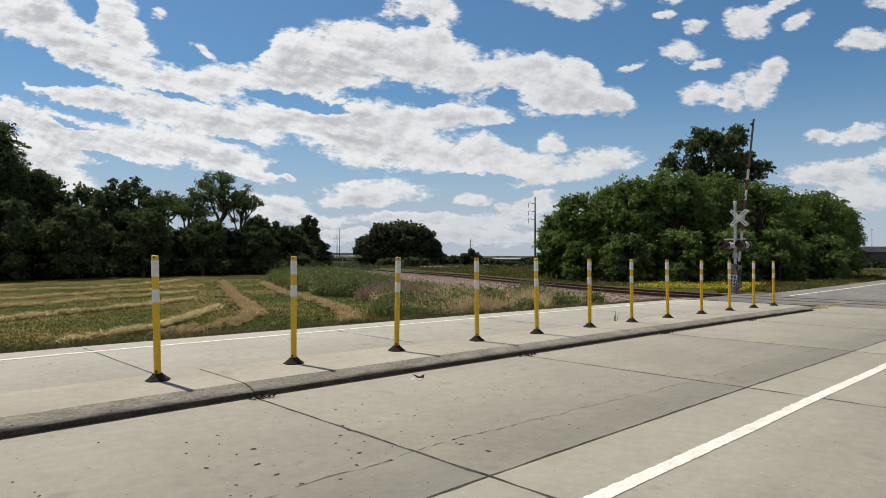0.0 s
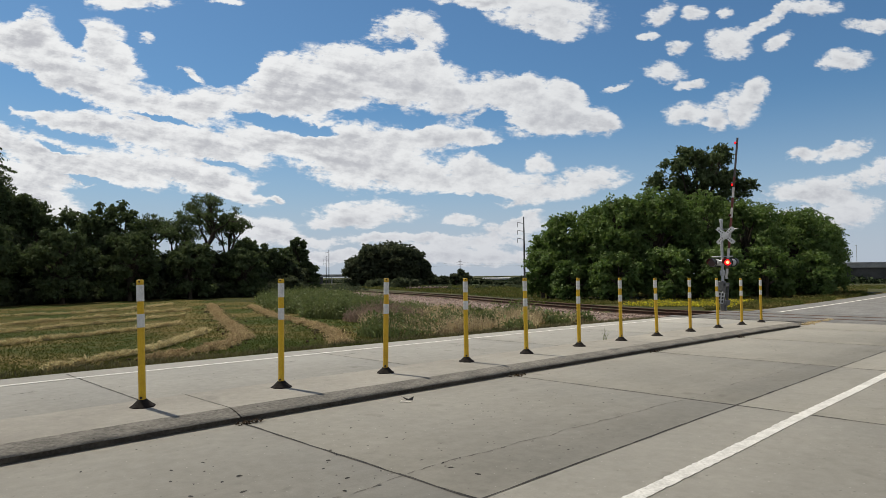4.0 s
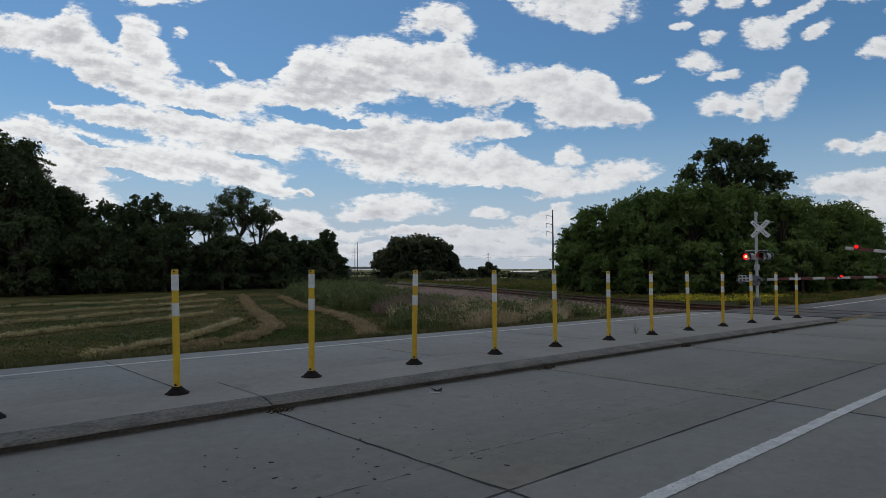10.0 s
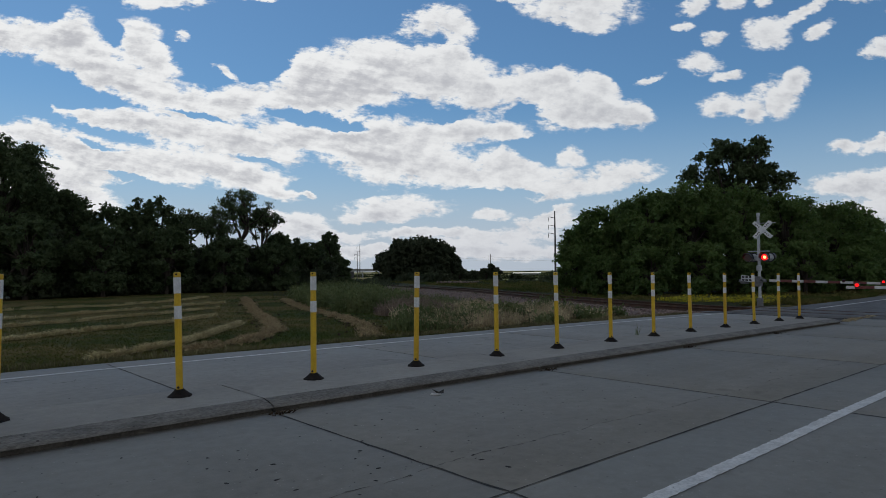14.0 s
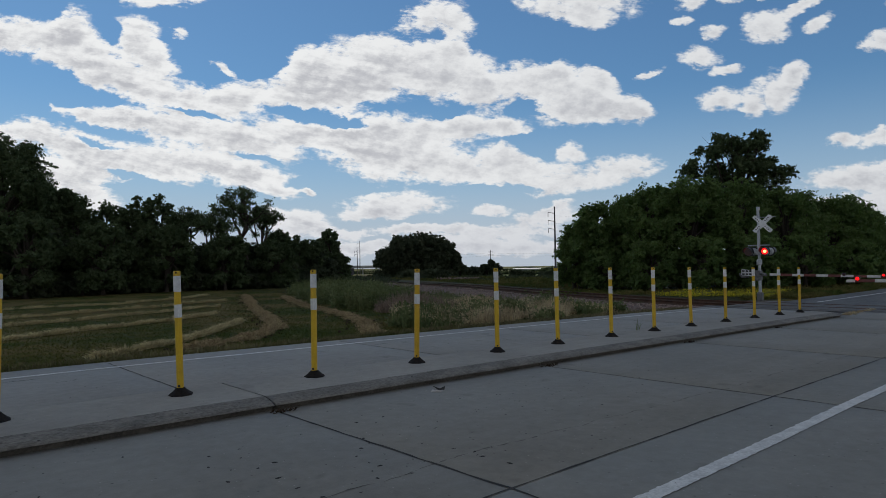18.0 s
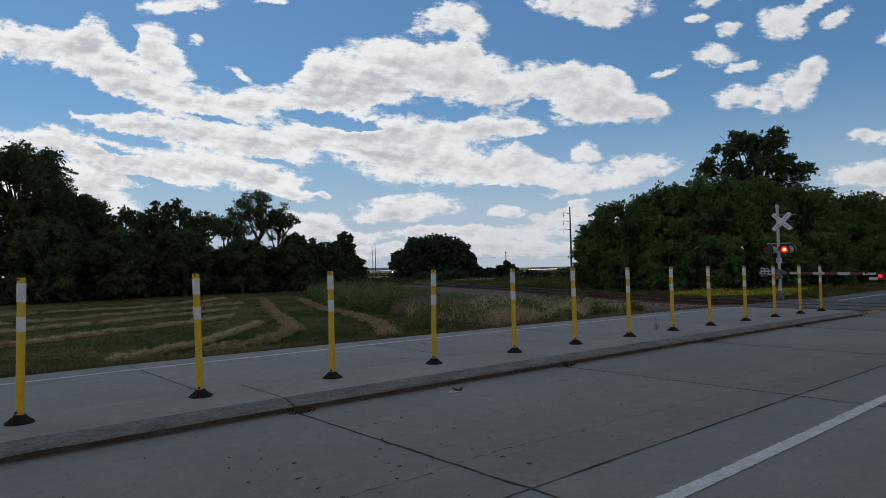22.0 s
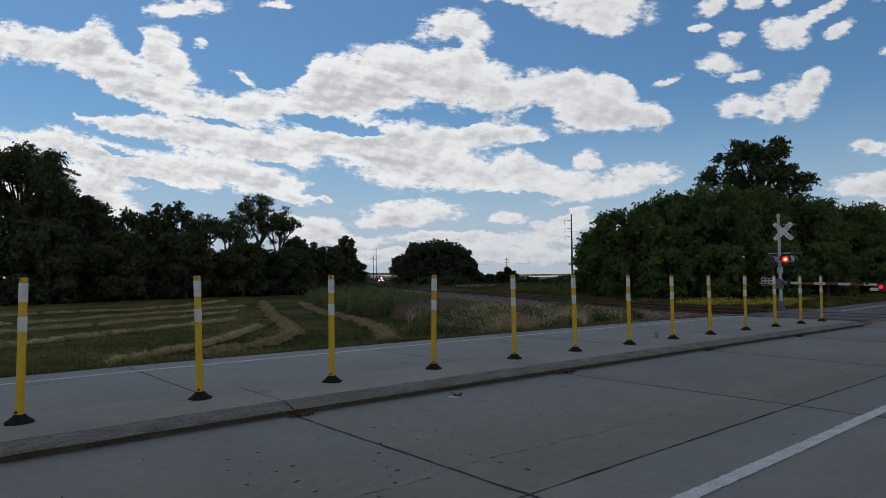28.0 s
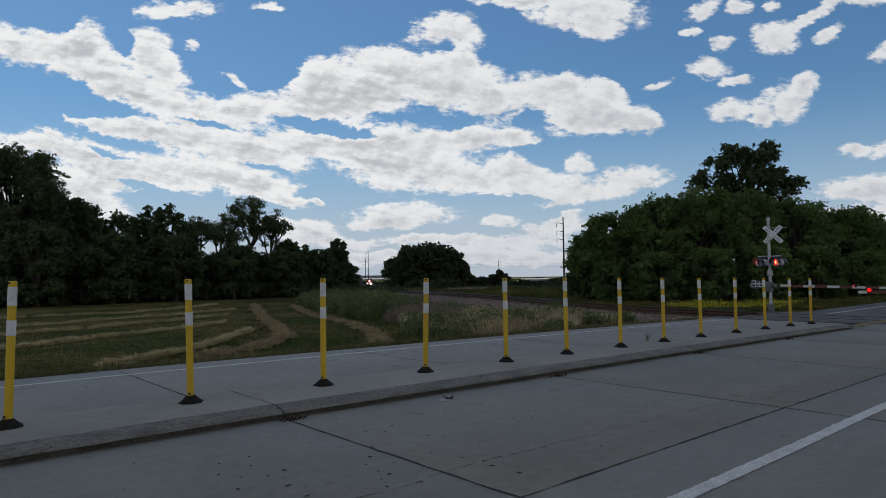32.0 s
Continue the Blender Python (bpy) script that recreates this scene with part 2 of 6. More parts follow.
westerly = n.remap(aside, 0.12, -0.2)
streak = n.math("MULTIPLY", n.math("SUBTRACT", streaks(sheet), 0.5), westerly)
high_streak = n.math("MULTIPLY", n.math("SUBTRACT", streaks(n.vec("ADD", sheet, (-0.25, 0.75, 0.0))), 0.5), westerly)
ragged = n.math("ADD", n.math("MULTIPLY", n.math("SUBTRACT", wisp.outputs["Fac"], 0.5), 1.15), n.math("MULTIPLY", n.math("SUBTRACT", 0.42, puff), 0.8))
ragged = n.math("MULTIPLY_ADD", n.math("SUBTRACT", fibre.outputs["Fac"], 0.5), 1.0, ragged)
ragged = n.math("MULTIPLY_ADD", streak, 1.1, ragged)
body = n.math("MULTIPLY_ADD", ragged, n.remap(thick, 0.0, 0.4, 0.3, 1.0), mass)
cover = n.remap(body, 0.18, 0.7)
front = n.remap(ahead, 0.35, 0.55)
cover = n.math("ADD", n.math("MULTIPLY", cover, front), n.math("MULTIPLY", scattered, n.math("SUBTRACT", 1.0, front)))
# thin rims and upper sides are bright, deep middles and undersides grey
tilt = n.math("DIVIDE", n.add("ShaderNodeSeparateXYZ", (lean,)).outputs[1], n.math("MAXIMUM", thick, 0.05))
tilt = n.math("MINIMUM", n.math("MAXIMUM", tilt, -1.0), 1.0)
lit = n.math("MULTIPLY_ADD", tilt, 0.22, 0.95)
lit = n.math("SUBTRACT", lit, n.remap(body, 0.55, 1.5, 0.0, 0.5))
lit = n.math("MULTIPLY_ADD", n.math("SUBTRACT", wisp.outputs["Fac"], high_wisp.outputs["Fac"]), 0.75, lit)
lit = n.math("MULTIPLY_ADD", n.math("SUBTRACT", fibre.outputs["Fac"], high_fibre.outputs["Fac"]), 0.28, lit)
lit = n.math("MULTIPLY_ADD", n.math("SUBTRACT", high_puff, puff), 1.1, lit)
lit = n.math("MULTIPLY_ADD", n.math("SUBTRACT", roll_low.outputs["Fac"], roll_high.outputs["Fac"]), 0.9, lit)
lit = n.math("MULTIPLY_ADD", n.math("SUBTRACT", streak, high_streak), 1.3, lit)
lit = n.remap(lit, 0.05, 1.1)
cloud_colour = n.mix(lit, (0.49, 0.5, 0.535), (0.845, 0.855, 0.86))
# clouds nearer the sun are whiter
cloud_colour = n.mix(n.remap(aside, -0.35, 0.5, 0.0, 0.3), cloud_colour, (0.42, 0.45, 0.5))
# elsewhere, unseen: bright low clouds added to fill upright faces, dark ones overhead
elsewhere = n.mix(n.remap(up, 0.42, 0.72), (0.56, 0.57, 0.59), (0.115, 0.118, 0.125))
cloud_colour = n.mix(front, elsewhere, cloud_colour)
blue = n.vec("MULTIPLY", sky.outputs[0], (0.049, 0.073, 0.087))
haze = n.remap(rise, 0.26, 0.0, 0.0, 0.8)
blue = n.mix(haze, blue, (0.40, 0.495, 0.62))
glow = n.mix(cover, blue, cloud_colour)
glow = n.mix(n.math("MULTIPLY", n.remap(rise, 0.13, 0.0, 0.0, 0.5), front), glow, (0.50, 0.525, 0.59))
n.add("ShaderNodeOutputWorld", (n.add("ShaderNodeBackground", (glow, 1.0)).outputs[0],))

sun = new("sun", bpy.data.lights.new("sun", "SUN"))
sun.data.energy, sun.data.angle, sun.data.color = 5.2, radians(0.53), (1.0, 0.90, 0.73)
sun.matrix_world = look(TO_SUN * 50, (0, 0, 0))
scene.view_settings.exposure = 0.0


# ---- materials ----
def surface(name, dark, light, scale=3.0, rough=0.8, metal=0.0, fine=0.0, bump=0.0, bump_scale=40.0, stretch=(1, 1, 1), spread=0.0, through=None, specks=None, contrast=(0.35, 0.65), gloss=0.5):
    """A worn surface: two tones blended by large and small noise, with a bump. spread varies it from piece to piece."""
    m = bpy.data.materials.new(name)
    m.use_nodes = True
    g = Nodes(m.node_tree)
    spot = g.add("ShaderNodeTexCoord").outputs["Object"]
    place = g.vec("MULTIPLY", spot, stretch)
    big = g.noise(place, scale, 5.0, 0.6).outputs["Fac"]
    small = g.noise(place, scale * 9.0, 4.0, 0.6).outputs["Fac"]
    tone = g.math("ADD", g.math("MULTIPLY", big, 1.0 - fine), g.math("MULTIPLY", small, fine))
    colour = g.mix(g.remap(tone, *contrast), dark, light)
    if specks:
        size, amount, speck_colour = specks
        dots = g.add("ShaderNodeTexVoronoi", {"Vector": spot, "Scale": size}).outputs["Distance"]
        colour = g.mix(g.remap(dots, amount, amount * 0.6), colour, speck_colour)
    if spread:
        rnd = g.add("ShaderNodeObjectInfo").outputs["Random"]
        isle = g.add("ShaderNodeNewGeometry").outputs["Random Per Island"]
        v = g.math("FRACT", g.math("ADD", rnd, isle))
        hsv = g.add("ShaderNodeHueSaturation", {"Hue": g.remap(v, 0, 1, 0.5 - spread * 0.06, 0.5 + spread * 0.06, False), "Value": g.remap(v, 0, 1, 1 - spread, 1 + spread, False), "Color": colour})
        colour = hsv.outputs[0]
    shade = g.add("ShaderNodeBsdfPrincipled", {"Base Color": colour, "Roughness": rough, "Metallic": metal, "Specular IOR Level": gloss})
    if bump:
        rough_noise = g.noise(place, bump_scale, 4.0, 0.65).outputs["Fac"]
        b = g.add("ShaderNodeBump", {"Strength": bump, "Distance": 0.02, "Height": rough_noise})
        g.tree.links.new(b.outputs[0], shade.inputs["Normal"])
    out = shade.outputs[0]
    if through:
        thin = g.add("ShaderNodeBsdfTranslucent", {"Color": (*through, 1)})
        blend = g.add("ShaderNodeMixShader", (0.35, out, thin.outputs[0]))
        out = blend.outputs[0]
    g.add("ShaderNodeOutputMaterial", (out,))
    return m


def lamp_glow(name, colour, power):
    m = bpy.data.materials.new(name)
    m.use_nodes = True
    g = Nodes(m.node_tree)
    g.add("ShaderNodeOutputMaterial", (g.add("ShaderNodeEmission", ((*colour, 1), power)).outputs[0],))
    return m


def concrete_surface(name, dark, light, tyre, band=None):
    """Broom-finished road concrete: blotches, tyre-darkened bands along the road, pores and small stains."""
    m = bpy.data.materials.new(name)
    m.use_nodes = True
    g = Nodes(m.node_tree)
    spot = g.add("ShaderNodeTexCoord").outputs["Object"]
    blotch = g.noise(spot, 0.55, 6.0, 0.62).outputs["Fac"]
    grit = g.noise(spot, 60.0, 3.0, 0.7).outputs["Fac"]
    streak = g.noise(g.vec("MULTIPLY", spot, (0.06, 1.5, 1)), 1.6, 5.0, 0.55).outputs["Fac"]
    tone = g.math("ADD", g.math("MULTIPLY", blotch, 0.55), g.math("ADD", g.math("MULTIPLY", streak, 0.3), g.math("MULTIPLY", grit, 0.15)))
    colour = g.mix(g.remap(tone, 0.36, 0.64), dark, light)
    colour = g.mix(g.math("MULTIPLY", g.remap(streak, 0.5, 0.68), tyre), colour, tuple(c * 0.55 for c in dark))
    if band:
        # a long worn strip, darker than the slab, with a ragged rim
        across = g.math("ABSOLUTE", g.math("SUBTRACT", g.add("ShaderNodeSeparateXYZ", (spot,)).outputs[1], band[0]))
        rim = g.math("MULTIPLY_ADD", g.math("SUBTRACT", blotch, 0.5), 0.5, across)
        colour = g.mix(g.math("MULTIPLY", g.remap(rim, band[1], band[1] * 0.3), 0.22), colour, tuple(c * 0.68 for c in dark))
    stain = g.noise(spot, 2.3, 3.0, 0.5).outputs["Fac"]
    colour = g.mix(g.math("MULTIPLY", g.remap(stain, 0.64, 0.74), 0.35), colour, (0.12, 0.11, 0.1))
    pores = g.add("ShaderNodeTexVoronoi", {"Vector": spot, "Scale": 9.0}).outputs["Distance"]
    colour = g.mix(g.math("MULTIPLY", g.remap(pores, 0.10, 0.05), 0.55), colour, (0.08, 0.075, 0.07))
    pale = g.add("ShaderNodeTexVoronoi", {"Vector": spot, "Scale": 13.3}).outputs["Distance"]
    colour = g.mix(g.math("MULTIPLY", g.remap(pale, 0.10, 0.05), 0.35), colour, (0.6, 0.58, 0.54))
    rnd = g.add("ShaderNodeObjectInfo").outputs["Random"]
    mottle = g.noise(spot, 9.0, 5.0, 0.7).outputs["Fac"]
    value = g.math("MULTIPLY", g.remap(rnd, 0, 1, 0.95, 1.05, False), g.remap(mottle, 0.3, 0.7, 0.9, 1.1, False))
    hsv = g.add("ShaderNodeHueSaturation", {"Value": value, "Color": colour})
    shade = g.add("ShaderNodeBsdfPrincipled", {"Base Color": hsv.outputs[0], "Roughness": 0.88})
    b = g.add("ShaderNodeBump", {"Strength": 0.25, "Distance": 0.01, "Height": grit})
    g.tree.links.new(b.outputs[0], shade.inputs["Normal"])
    g.add("ShaderNodeOutputMaterial", (shade.outputs[0],))
    return m


ROAD = concrete_surface("road_concrete", (0.222, 0.216, 0.194), (0.272, 0.264, 0.238), 0.14, band=(-3.62, 0.4))
FAR_LANE = concrete_surface("far_lane_concrete", (0.262, 0.259, 0.242), (0.32, 0.316, 0.296), 0.15)
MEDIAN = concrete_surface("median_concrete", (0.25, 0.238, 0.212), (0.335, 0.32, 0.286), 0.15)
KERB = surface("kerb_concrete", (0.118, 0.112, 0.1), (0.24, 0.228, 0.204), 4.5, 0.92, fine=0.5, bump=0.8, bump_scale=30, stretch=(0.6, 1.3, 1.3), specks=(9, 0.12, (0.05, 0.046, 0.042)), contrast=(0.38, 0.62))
# near-black wall: the shade below a bridge deck is put into its colour
DARK_WALL = surface("underdeck_shade_wall", (0.04, 0.042, 0.045), (0.085, 0.087, 0.09), 0.3, 0.9, fine=0.3)
KERB_FOOT = surface("kerb_foot", (0.075, 0.066, 0.055), (0.15, 0.134, 0.11), 4, 0.95, fine=0.5, bump=0.9, bump_scale=30)
JOINT = surface("joint_filler", (0.02, 0.019, 0.018), (0.05, 0.047, 0.043), 8, 0.9, bump=0.3)
CRACK = surface("crack_sealer", (0.1, 0.095, 0.085), (0.2, 0.19, 0.17), 6, 0.9)
ASPHALT = surface("old_asphalt", (0.115, 0.117, 0.12), (0.185, 0.187, 0.19), 1.2, 0.9, fine=0.4, bump=0.4, bump_scale=90, stretch=(0.5, 2, 1))
PAINT = surface("road_paint", (0.52, 0.515, 0.495), (0.79, 0.785, 0.76), 5, 0.7, fine=0.5, bump=0.2, specks=(22, 0.1, (0.35, 0.34, 0.31)))
YELLOW = surface("post_yellow", (0.5, 0.30, 0.008), (0.61, 0.385, 0.012), 6, 0.5, fine=0.4, bump=0.05, spread=0.06)
WHITE_BAND = surface("reflective_white", (0.5, 0.51, 0.52), (0.72, 0.73, 0.74), 12, 0.35, fine=0.5)
RUBBER = surface("black_rubber", (0.010, 0.009, 0.009), (0.03, 0.025, 0.023), 14, 0.9, fine=0.5, bump=0.4, gloss=0.15)
HOLE = surface("bolt_hole", (0.012, 0.011, 0.01), (0.03, 0.028, 0.025), 20, 0.9)
GALV = surface("galvanised_steel", (0.33, 0.35, 0.37), (0.52, 0.54, 0.56), 6, 0.5, metal=0.35, fine=0.4, bump=0.05)
SIGN_WHITE = surface("sign_white", (0.62, 0.64, 0.66), (0.8, 0.81, 0.82), 5, 0.45, fine=0.4)
INK = surface("sign_black", (0.02, 0.02, 0.02), (0.05, 0.05, 0.05), 9, 0.6)
LAMP_BLACK = surface("lamp_black", (0.012, 0.012, 0.013), (0.03, 0.03, 0.032), 9, 0.5)
LENS_OFF = surface("dark_red_lens", (0.022, 0.003, 0.003), (0.05, 0.006, 0.005), 30, 0.3)
LENS_ON = lamp_glow("lit_red_lens", (1.0, 0.012, 0.014), 1.5)
LENS_CORE = lamp_glow("lit_red_core", (1.0, 0.16, 0.06), 7.0)
HEADLIGHT = lamp_glow("train_headlight", (1.0, 0.86, 0.66), 30.0)
ARM_WHITE = surface("arm_white", (0.42, 0.42, 0.41), (0.62, 0.61, 0.59), 5, 0.5, fine=0.4)
ARM_TIP = surface("arm_tip", (0.05, 0.045, 0.05), (0.1, 0.085, 0.09), 5, 0.5, fine=0.4)
STEEL_DARK = surface("dirty_steel", (0.09, 0.092, 0.095), (0.17, 0.172, 0.175), 6, 0.65, fine=0.5, bump=0.1)
ARM_RED = surface("arm_red", (0.085, 0.018, 0.016), (0.16, 0.036, 0.028), 5, 0.5, fine=0.4)
RAIL = surface("rusty_rail", (0.045, 0.022, 0.014), (0.10, 0.05, 0.032), 4, 0.75, fine=0.4, stretch=(1, 1, 1))
TIE = surface("weathered_tie", (0.05, 0.04, 0.033), (0.11, 0.092, 0.078), 3, 0.95, fine=0.5, bump=0.5, stretch=(4, 1, 1), spread=0.2)
STONE = surface("ballast_stone", (0.16, 0.115, 0.10), (0.36, 0.27, 0.245), 3, 0.92, fine=0.5, spread=0.35)
BALLAST = surface("ballast_bed", (0.11, 0.085, 0.075), (0.27, 0.21, 0.19), 7, 0.95, fine=0.6, bump=1.0, bump_scale=26)
FIELD = surface("meadow_ground", (0.042, 0.062, 0.013), (0.158, 0.12, 0.048), 0.24, 0.95, fine=0.3, bump=0.8, bump_scale=22, contrast=(0.4, 0.6), gloss=0.1)
GRASS = surface("grass_blades", (0.056, 0.085, 0.017), (0.19, 0.155, 0.06), 0.24, 0.8, fine=0.3, spread=0.16, through=(0.1, 0.115, 0.032), contrast=(0.4, 0.6), gloss=0.1)
ROUGH_GRASS = surface("rough_grass", (0.095, 0.095, 0.046), (0.24, 0.21, 0.118), 0.25, 0.9, spread=0.35, gloss=0.1)
# darker leaf copy; the wood's and scrub's shade is put into its colour
SHADED_SCRUB_LEAF = surface("shaded_scrub_leaf", (0.05, 0.063, 0.039), (0.093, 0.11, 0.066), 0.5, 0.8, spread=0.2, through=(0.075, 0.094, 0.05), gloss=0.1)
SOIL = surface("dark_soil", (0.035, 0.025, 0.017), (0.085, 0.062, 0.042), 6, 0.95, spread=0.3, gloss=0.1)
STRAW = surface("cut_hay", (0.43, 0.365, 0.195), (0.7, 0.615, 0.365), 1.5, 0.9, fine=0.5, spread=0.25, through=(0.5, 0.42, 0.24), gloss=0.1)
BROWN_HAY = surface("brown_hay", (0.27, 0.2, 0.11), (0.54, 0.425, 0.25), 1.5, 0.9, fine=0.5, spread=0.3, through=(0.36, 0.28, 0.16), gloss=0.1)
DRY_WEED = surface("dry_weed", (0.33, 0.265, 0.165), (0.6, 0.5, 0.33), 1.5, 0.92, spread=0.4, through=(0.5, 0.4, 0.25), gloss=0.1)
PURPLE_WEED = surface("seeding_weed", (0.2, 0.155, 0.13), (0.34, 0.265, 0.215), 1.5, 0.92, spread=0.35, through=(0.24, 0.18, 0.13), gloss=0.1)
GREEN_WEED = surface("green_weed", (0.085, 0.112, 0.045), (0.195, 0.215, 0.095), 1.0, 0.7, spread=0.35, through=(0.13, 0.165, 0.055), gloss=0.25)
BLOOM = surface("yellow_bloom", (0.55, 0.47, 0.015), (0.78, 0.68, 0.03), 4, 0.8, spread=0.25, through=(0.45, 0.42, 0.03))
BARK = surface("tree_bark", (0.028, 0.022, 0.016), (0.075, 0.06, 0.045), 3, 0.95, fine=0.5, bump=0.8, bump_scale=18, stretch=(1, 1, 0.25))
LEAF = surface("leaf_green", (0.068, 0.113, 0.037), (0.145, 0.21, 0.068), 0.7, 0.65, fine=0.4, spread=0.32, through=(0.13, 0.215, 0.045), gloss=0.25)
LEAF_DARK = surface("leaf_dark", (0.06, 0.086, 0.043), (0.112, 0.15, 0.073), 0.7, 0.75, fine=0.4, spread=0.22, through=(0.085, 0.12, 0.046), gloss=0.15)
PASTURE = surface("rough_pasture", (0.026, 0.034, 0.014), (0.062, 0.062, 0.027), 0.12, 0.95, fine=0.5, bump=0.6, bump_scale=12, gloss=0.1)
CROP = surface("far_crop", (0.02, 0.032, 0.012), (0.038, 0.052, 0.02), 0.05, 0.95, fine=0.4, gloss=0.1)
FAR_TREES = surface("far_foliage", (0.02, 0.032, 0.016), (0.045, 0.062, 0.03), 0.3, 0.95, spread=0.2, gloss=0.1)
WOOD_POLE = surface("pole_wood", (0.05, 0.042, 0.035), (0.12, 0.10, 0.085), 2, 0.9, stretch=(3, 3, 0.3))
STEEL_POLE = surface("weathering_steel_pole", (0.045, 0.042, 0.045), (0.085, 0.08, 0.08), 2, 0.8)
WIRE = surface("wire", (0.2, 0.21, 0.22), (0.3, 0.31, 0.32), 4, 0.6)
BRIDGE = surface("overpass_concrete", (0.22, 0.23, 0.24), (0.33, 0.34, 0.35), 0.3, 0.9, fine=0.3)
ROOF_WHITE = surface("pale_metal_roof", (0.36, 0.37, 0.39), (0.46, 0.47, 0.49), 0.2, 0.5)
CAR_WHITE = surface("white_car_paint", (0.6, 0.61, 0.62), (0.75, 0.76, 0.77), 1, 0.3)
CAR_GLASS = surface("dark_window", (0.015, 0.018, 0.02), (0.04, 0.045, 0.05), 1, 0.1)
TYRE = surface("tyre_rubber", (0.012, 0.012, 0.012), (0.03, 0.03, 0.03), 6, 0.9)
BUS_YELLOW = surface("bus_yellow", (0.55, 0.3, 0.02), (0.7, 0.4, 0.035), 1, 0.4)
LOCO = surface("locomotive_red", (0.16, 0.022, 0.014), (0.28, 0.045, 0.022), 0.6, 0.5)
PAPER = surface("crumpled_wrapper", (0.68, 0.66, 0.62), (0.85, 0.83, 0.79), 20, 0.6)


# ---- mesh helpers ----
def link(name, mesh, material, parent=None, label=""):
    ob = new(name, mesh)
    if material is not None and not mesh.materials:
        mesh.materials.append(material)
    ob.parent = parent
    if label:
        tagged(ob, label)
    return ob


def part(name, bm, material, parent, label="", smooth=False):
    mesh = bpy.data.meshes.new(name)
    bm.to_mesh(mesh)
    bm.free()
    if smooth:
        mesh.polygons.foreach_set("use_smooth", [True] * len(mesh.polygons))
    return link(name, mesh, material, parent, label)


def thing(name, m, label, category, group=""):
    ob = new(name)
    ob.empty_display_size = 0.2
    ob.matrix_world = m
    return tagged(ob, label, category, group)


def raw_mesh(name, verts, faces):
    """A mesh from arrays of vertices and of faces that all have the same number of corners."""
    verts, faces = np.asarray(verts, np.float32), np.asarray(faces, np.int32)
    mesh = bpy.data.meshes.new(name)
    mesh.vertices.add(len(verts))
    mesh.vertices.foreach_set("co", verts.ravel())
    k = faces.shape[1]
    mesh.loops.add(faces.size)
    mesh.loops.foreach_set("vertex_index", faces.ravel())
    mesh.polygons.add(len(faces))
    mesh.polygons.foreach_set("loop_start", np.arange(0, faces.size, k, dtype=np.int32))
    mesh.update(calc_edges=True)
    return mesh


def box(size, at=(0, 0, 0), bevel=0.0, bm=None, turn=None, segments=1):
    bm = bm or bmesh.new()
    made = bmesh.ops.create_cube(bm, size=1.0)["verts"]
    m = Matrix.Translation(at) @ (turn.to_4x4() if turn else Matrix()) @ Matrix.Diagonal((*size, 1))
    bmesh.ops.transform(bm, matrix=m, verts=made)
    if bevel:
        edges = {e for v in made for e in v.link_edges}
        bmesh.ops.bevel(bm, geom=list(edges), offset=bevel, segments=segments, affect="EDGES", profile=0.5)
    return bm


def tube(rings, sides=12, bm=None, cap=True):
    """A lathe along any line: rings of (centre, radius), each round the way to the next."""
    bm = bm or bmesh.new()
    loops = []
    for i, (c, r) in enumerate(rings):
        c = Vector(c)
        a, b = Vector(rings[max(i - 1, 0)][0]), Vector(rings[min(i + 1, len(rings) - 1)][0])
        way = (b - a).normalized() if (b - a).length > 1e-6 else Vector((0, 0, 1))
        side = way.cross(Vector((0.31, 0.95, 0.02)) if abs(way.z) > 0.9 else Vector((0, 0, 1))).normalized()
        up = way.cross(side)
        loops.append([bm.verts.new(c + (side * math.cos(2 * math.pi * k / sides) + up * math.sin(2 * math.pi * k / sides)) * r) for k in range(sides)])
    for a, b in zip(loops, loops[1:]):
        for k in range(sides):
            bm.faces.new((a[k], a[(k + 1) % sides], b[(k + 1) % sides], b[k]))
    if cap:
        bm.faces.new(loops[0][::-1])
        bm.faces.new(loops[-1])
    bmesh.ops.recalc_face_normals(bm, faces=bm.faces)
    return bm


def smooth_step(a, b, v):
    t = min(max((v - a) / (b - a), 0.0), 1.0)
    return t * t * (3 - 2 * t)


TRACK = ((26, 6, -0.17), (14, 20.2, -0.17), (9.1, 26, -0.14), (5.17, 35.4, -0.12), (0.7, 49.7, -0.12), (-9.5, 80, -0.3), (-19, 120, -0.8), (-33, 200, -1.8), (-48.5, 300, -3.2), (-56, 350, -3.5), (-64.8, 424, -3.6), (-68.8, 480, -3.6), (-69, 520, -3.6), (-66, 580, -3.6), (-59, 680, -3.6), (-49, 780, -3.6), (-36, 900, -3.6))


TRACK_R, TRACK_D = [t[0] for t in TRACK], [t[1] for t in TRACK]


def track_line():
    """Points along the track's centre every metre or so, smoothed through the plan's bends."""
    pts = [Vector((*plan(r, d), z)) for r, d, z in TRACK]
    line = []
    for i in range(len(pts) - 1):
        p0, p1, p2, p3 = pts[max(i - 1, 0)], pts[i], pts[i + 1], pts[min(i + 2, len(pts) - 1)]
        span = (p2 - p1).length
        count = max(4, int(span / (1.2 if span < 60 else 5)))
        t1, t2 = (p2 - p0) / ((p2 - p0).length) * span, (p3 - p1) / ((p3 - p1).length) * span
        for k in range(count):
            t = k / count
            line.append(p1 * (2 * t**3 - 3 * t * t + 1) + t1 * (t**3 - 2 * t * t + t) + p2 * (3 * t * t - 2 * t**3) + t2 * (t**3 - t * t))
    return line + [pts[-1]]


LINE = track_line()


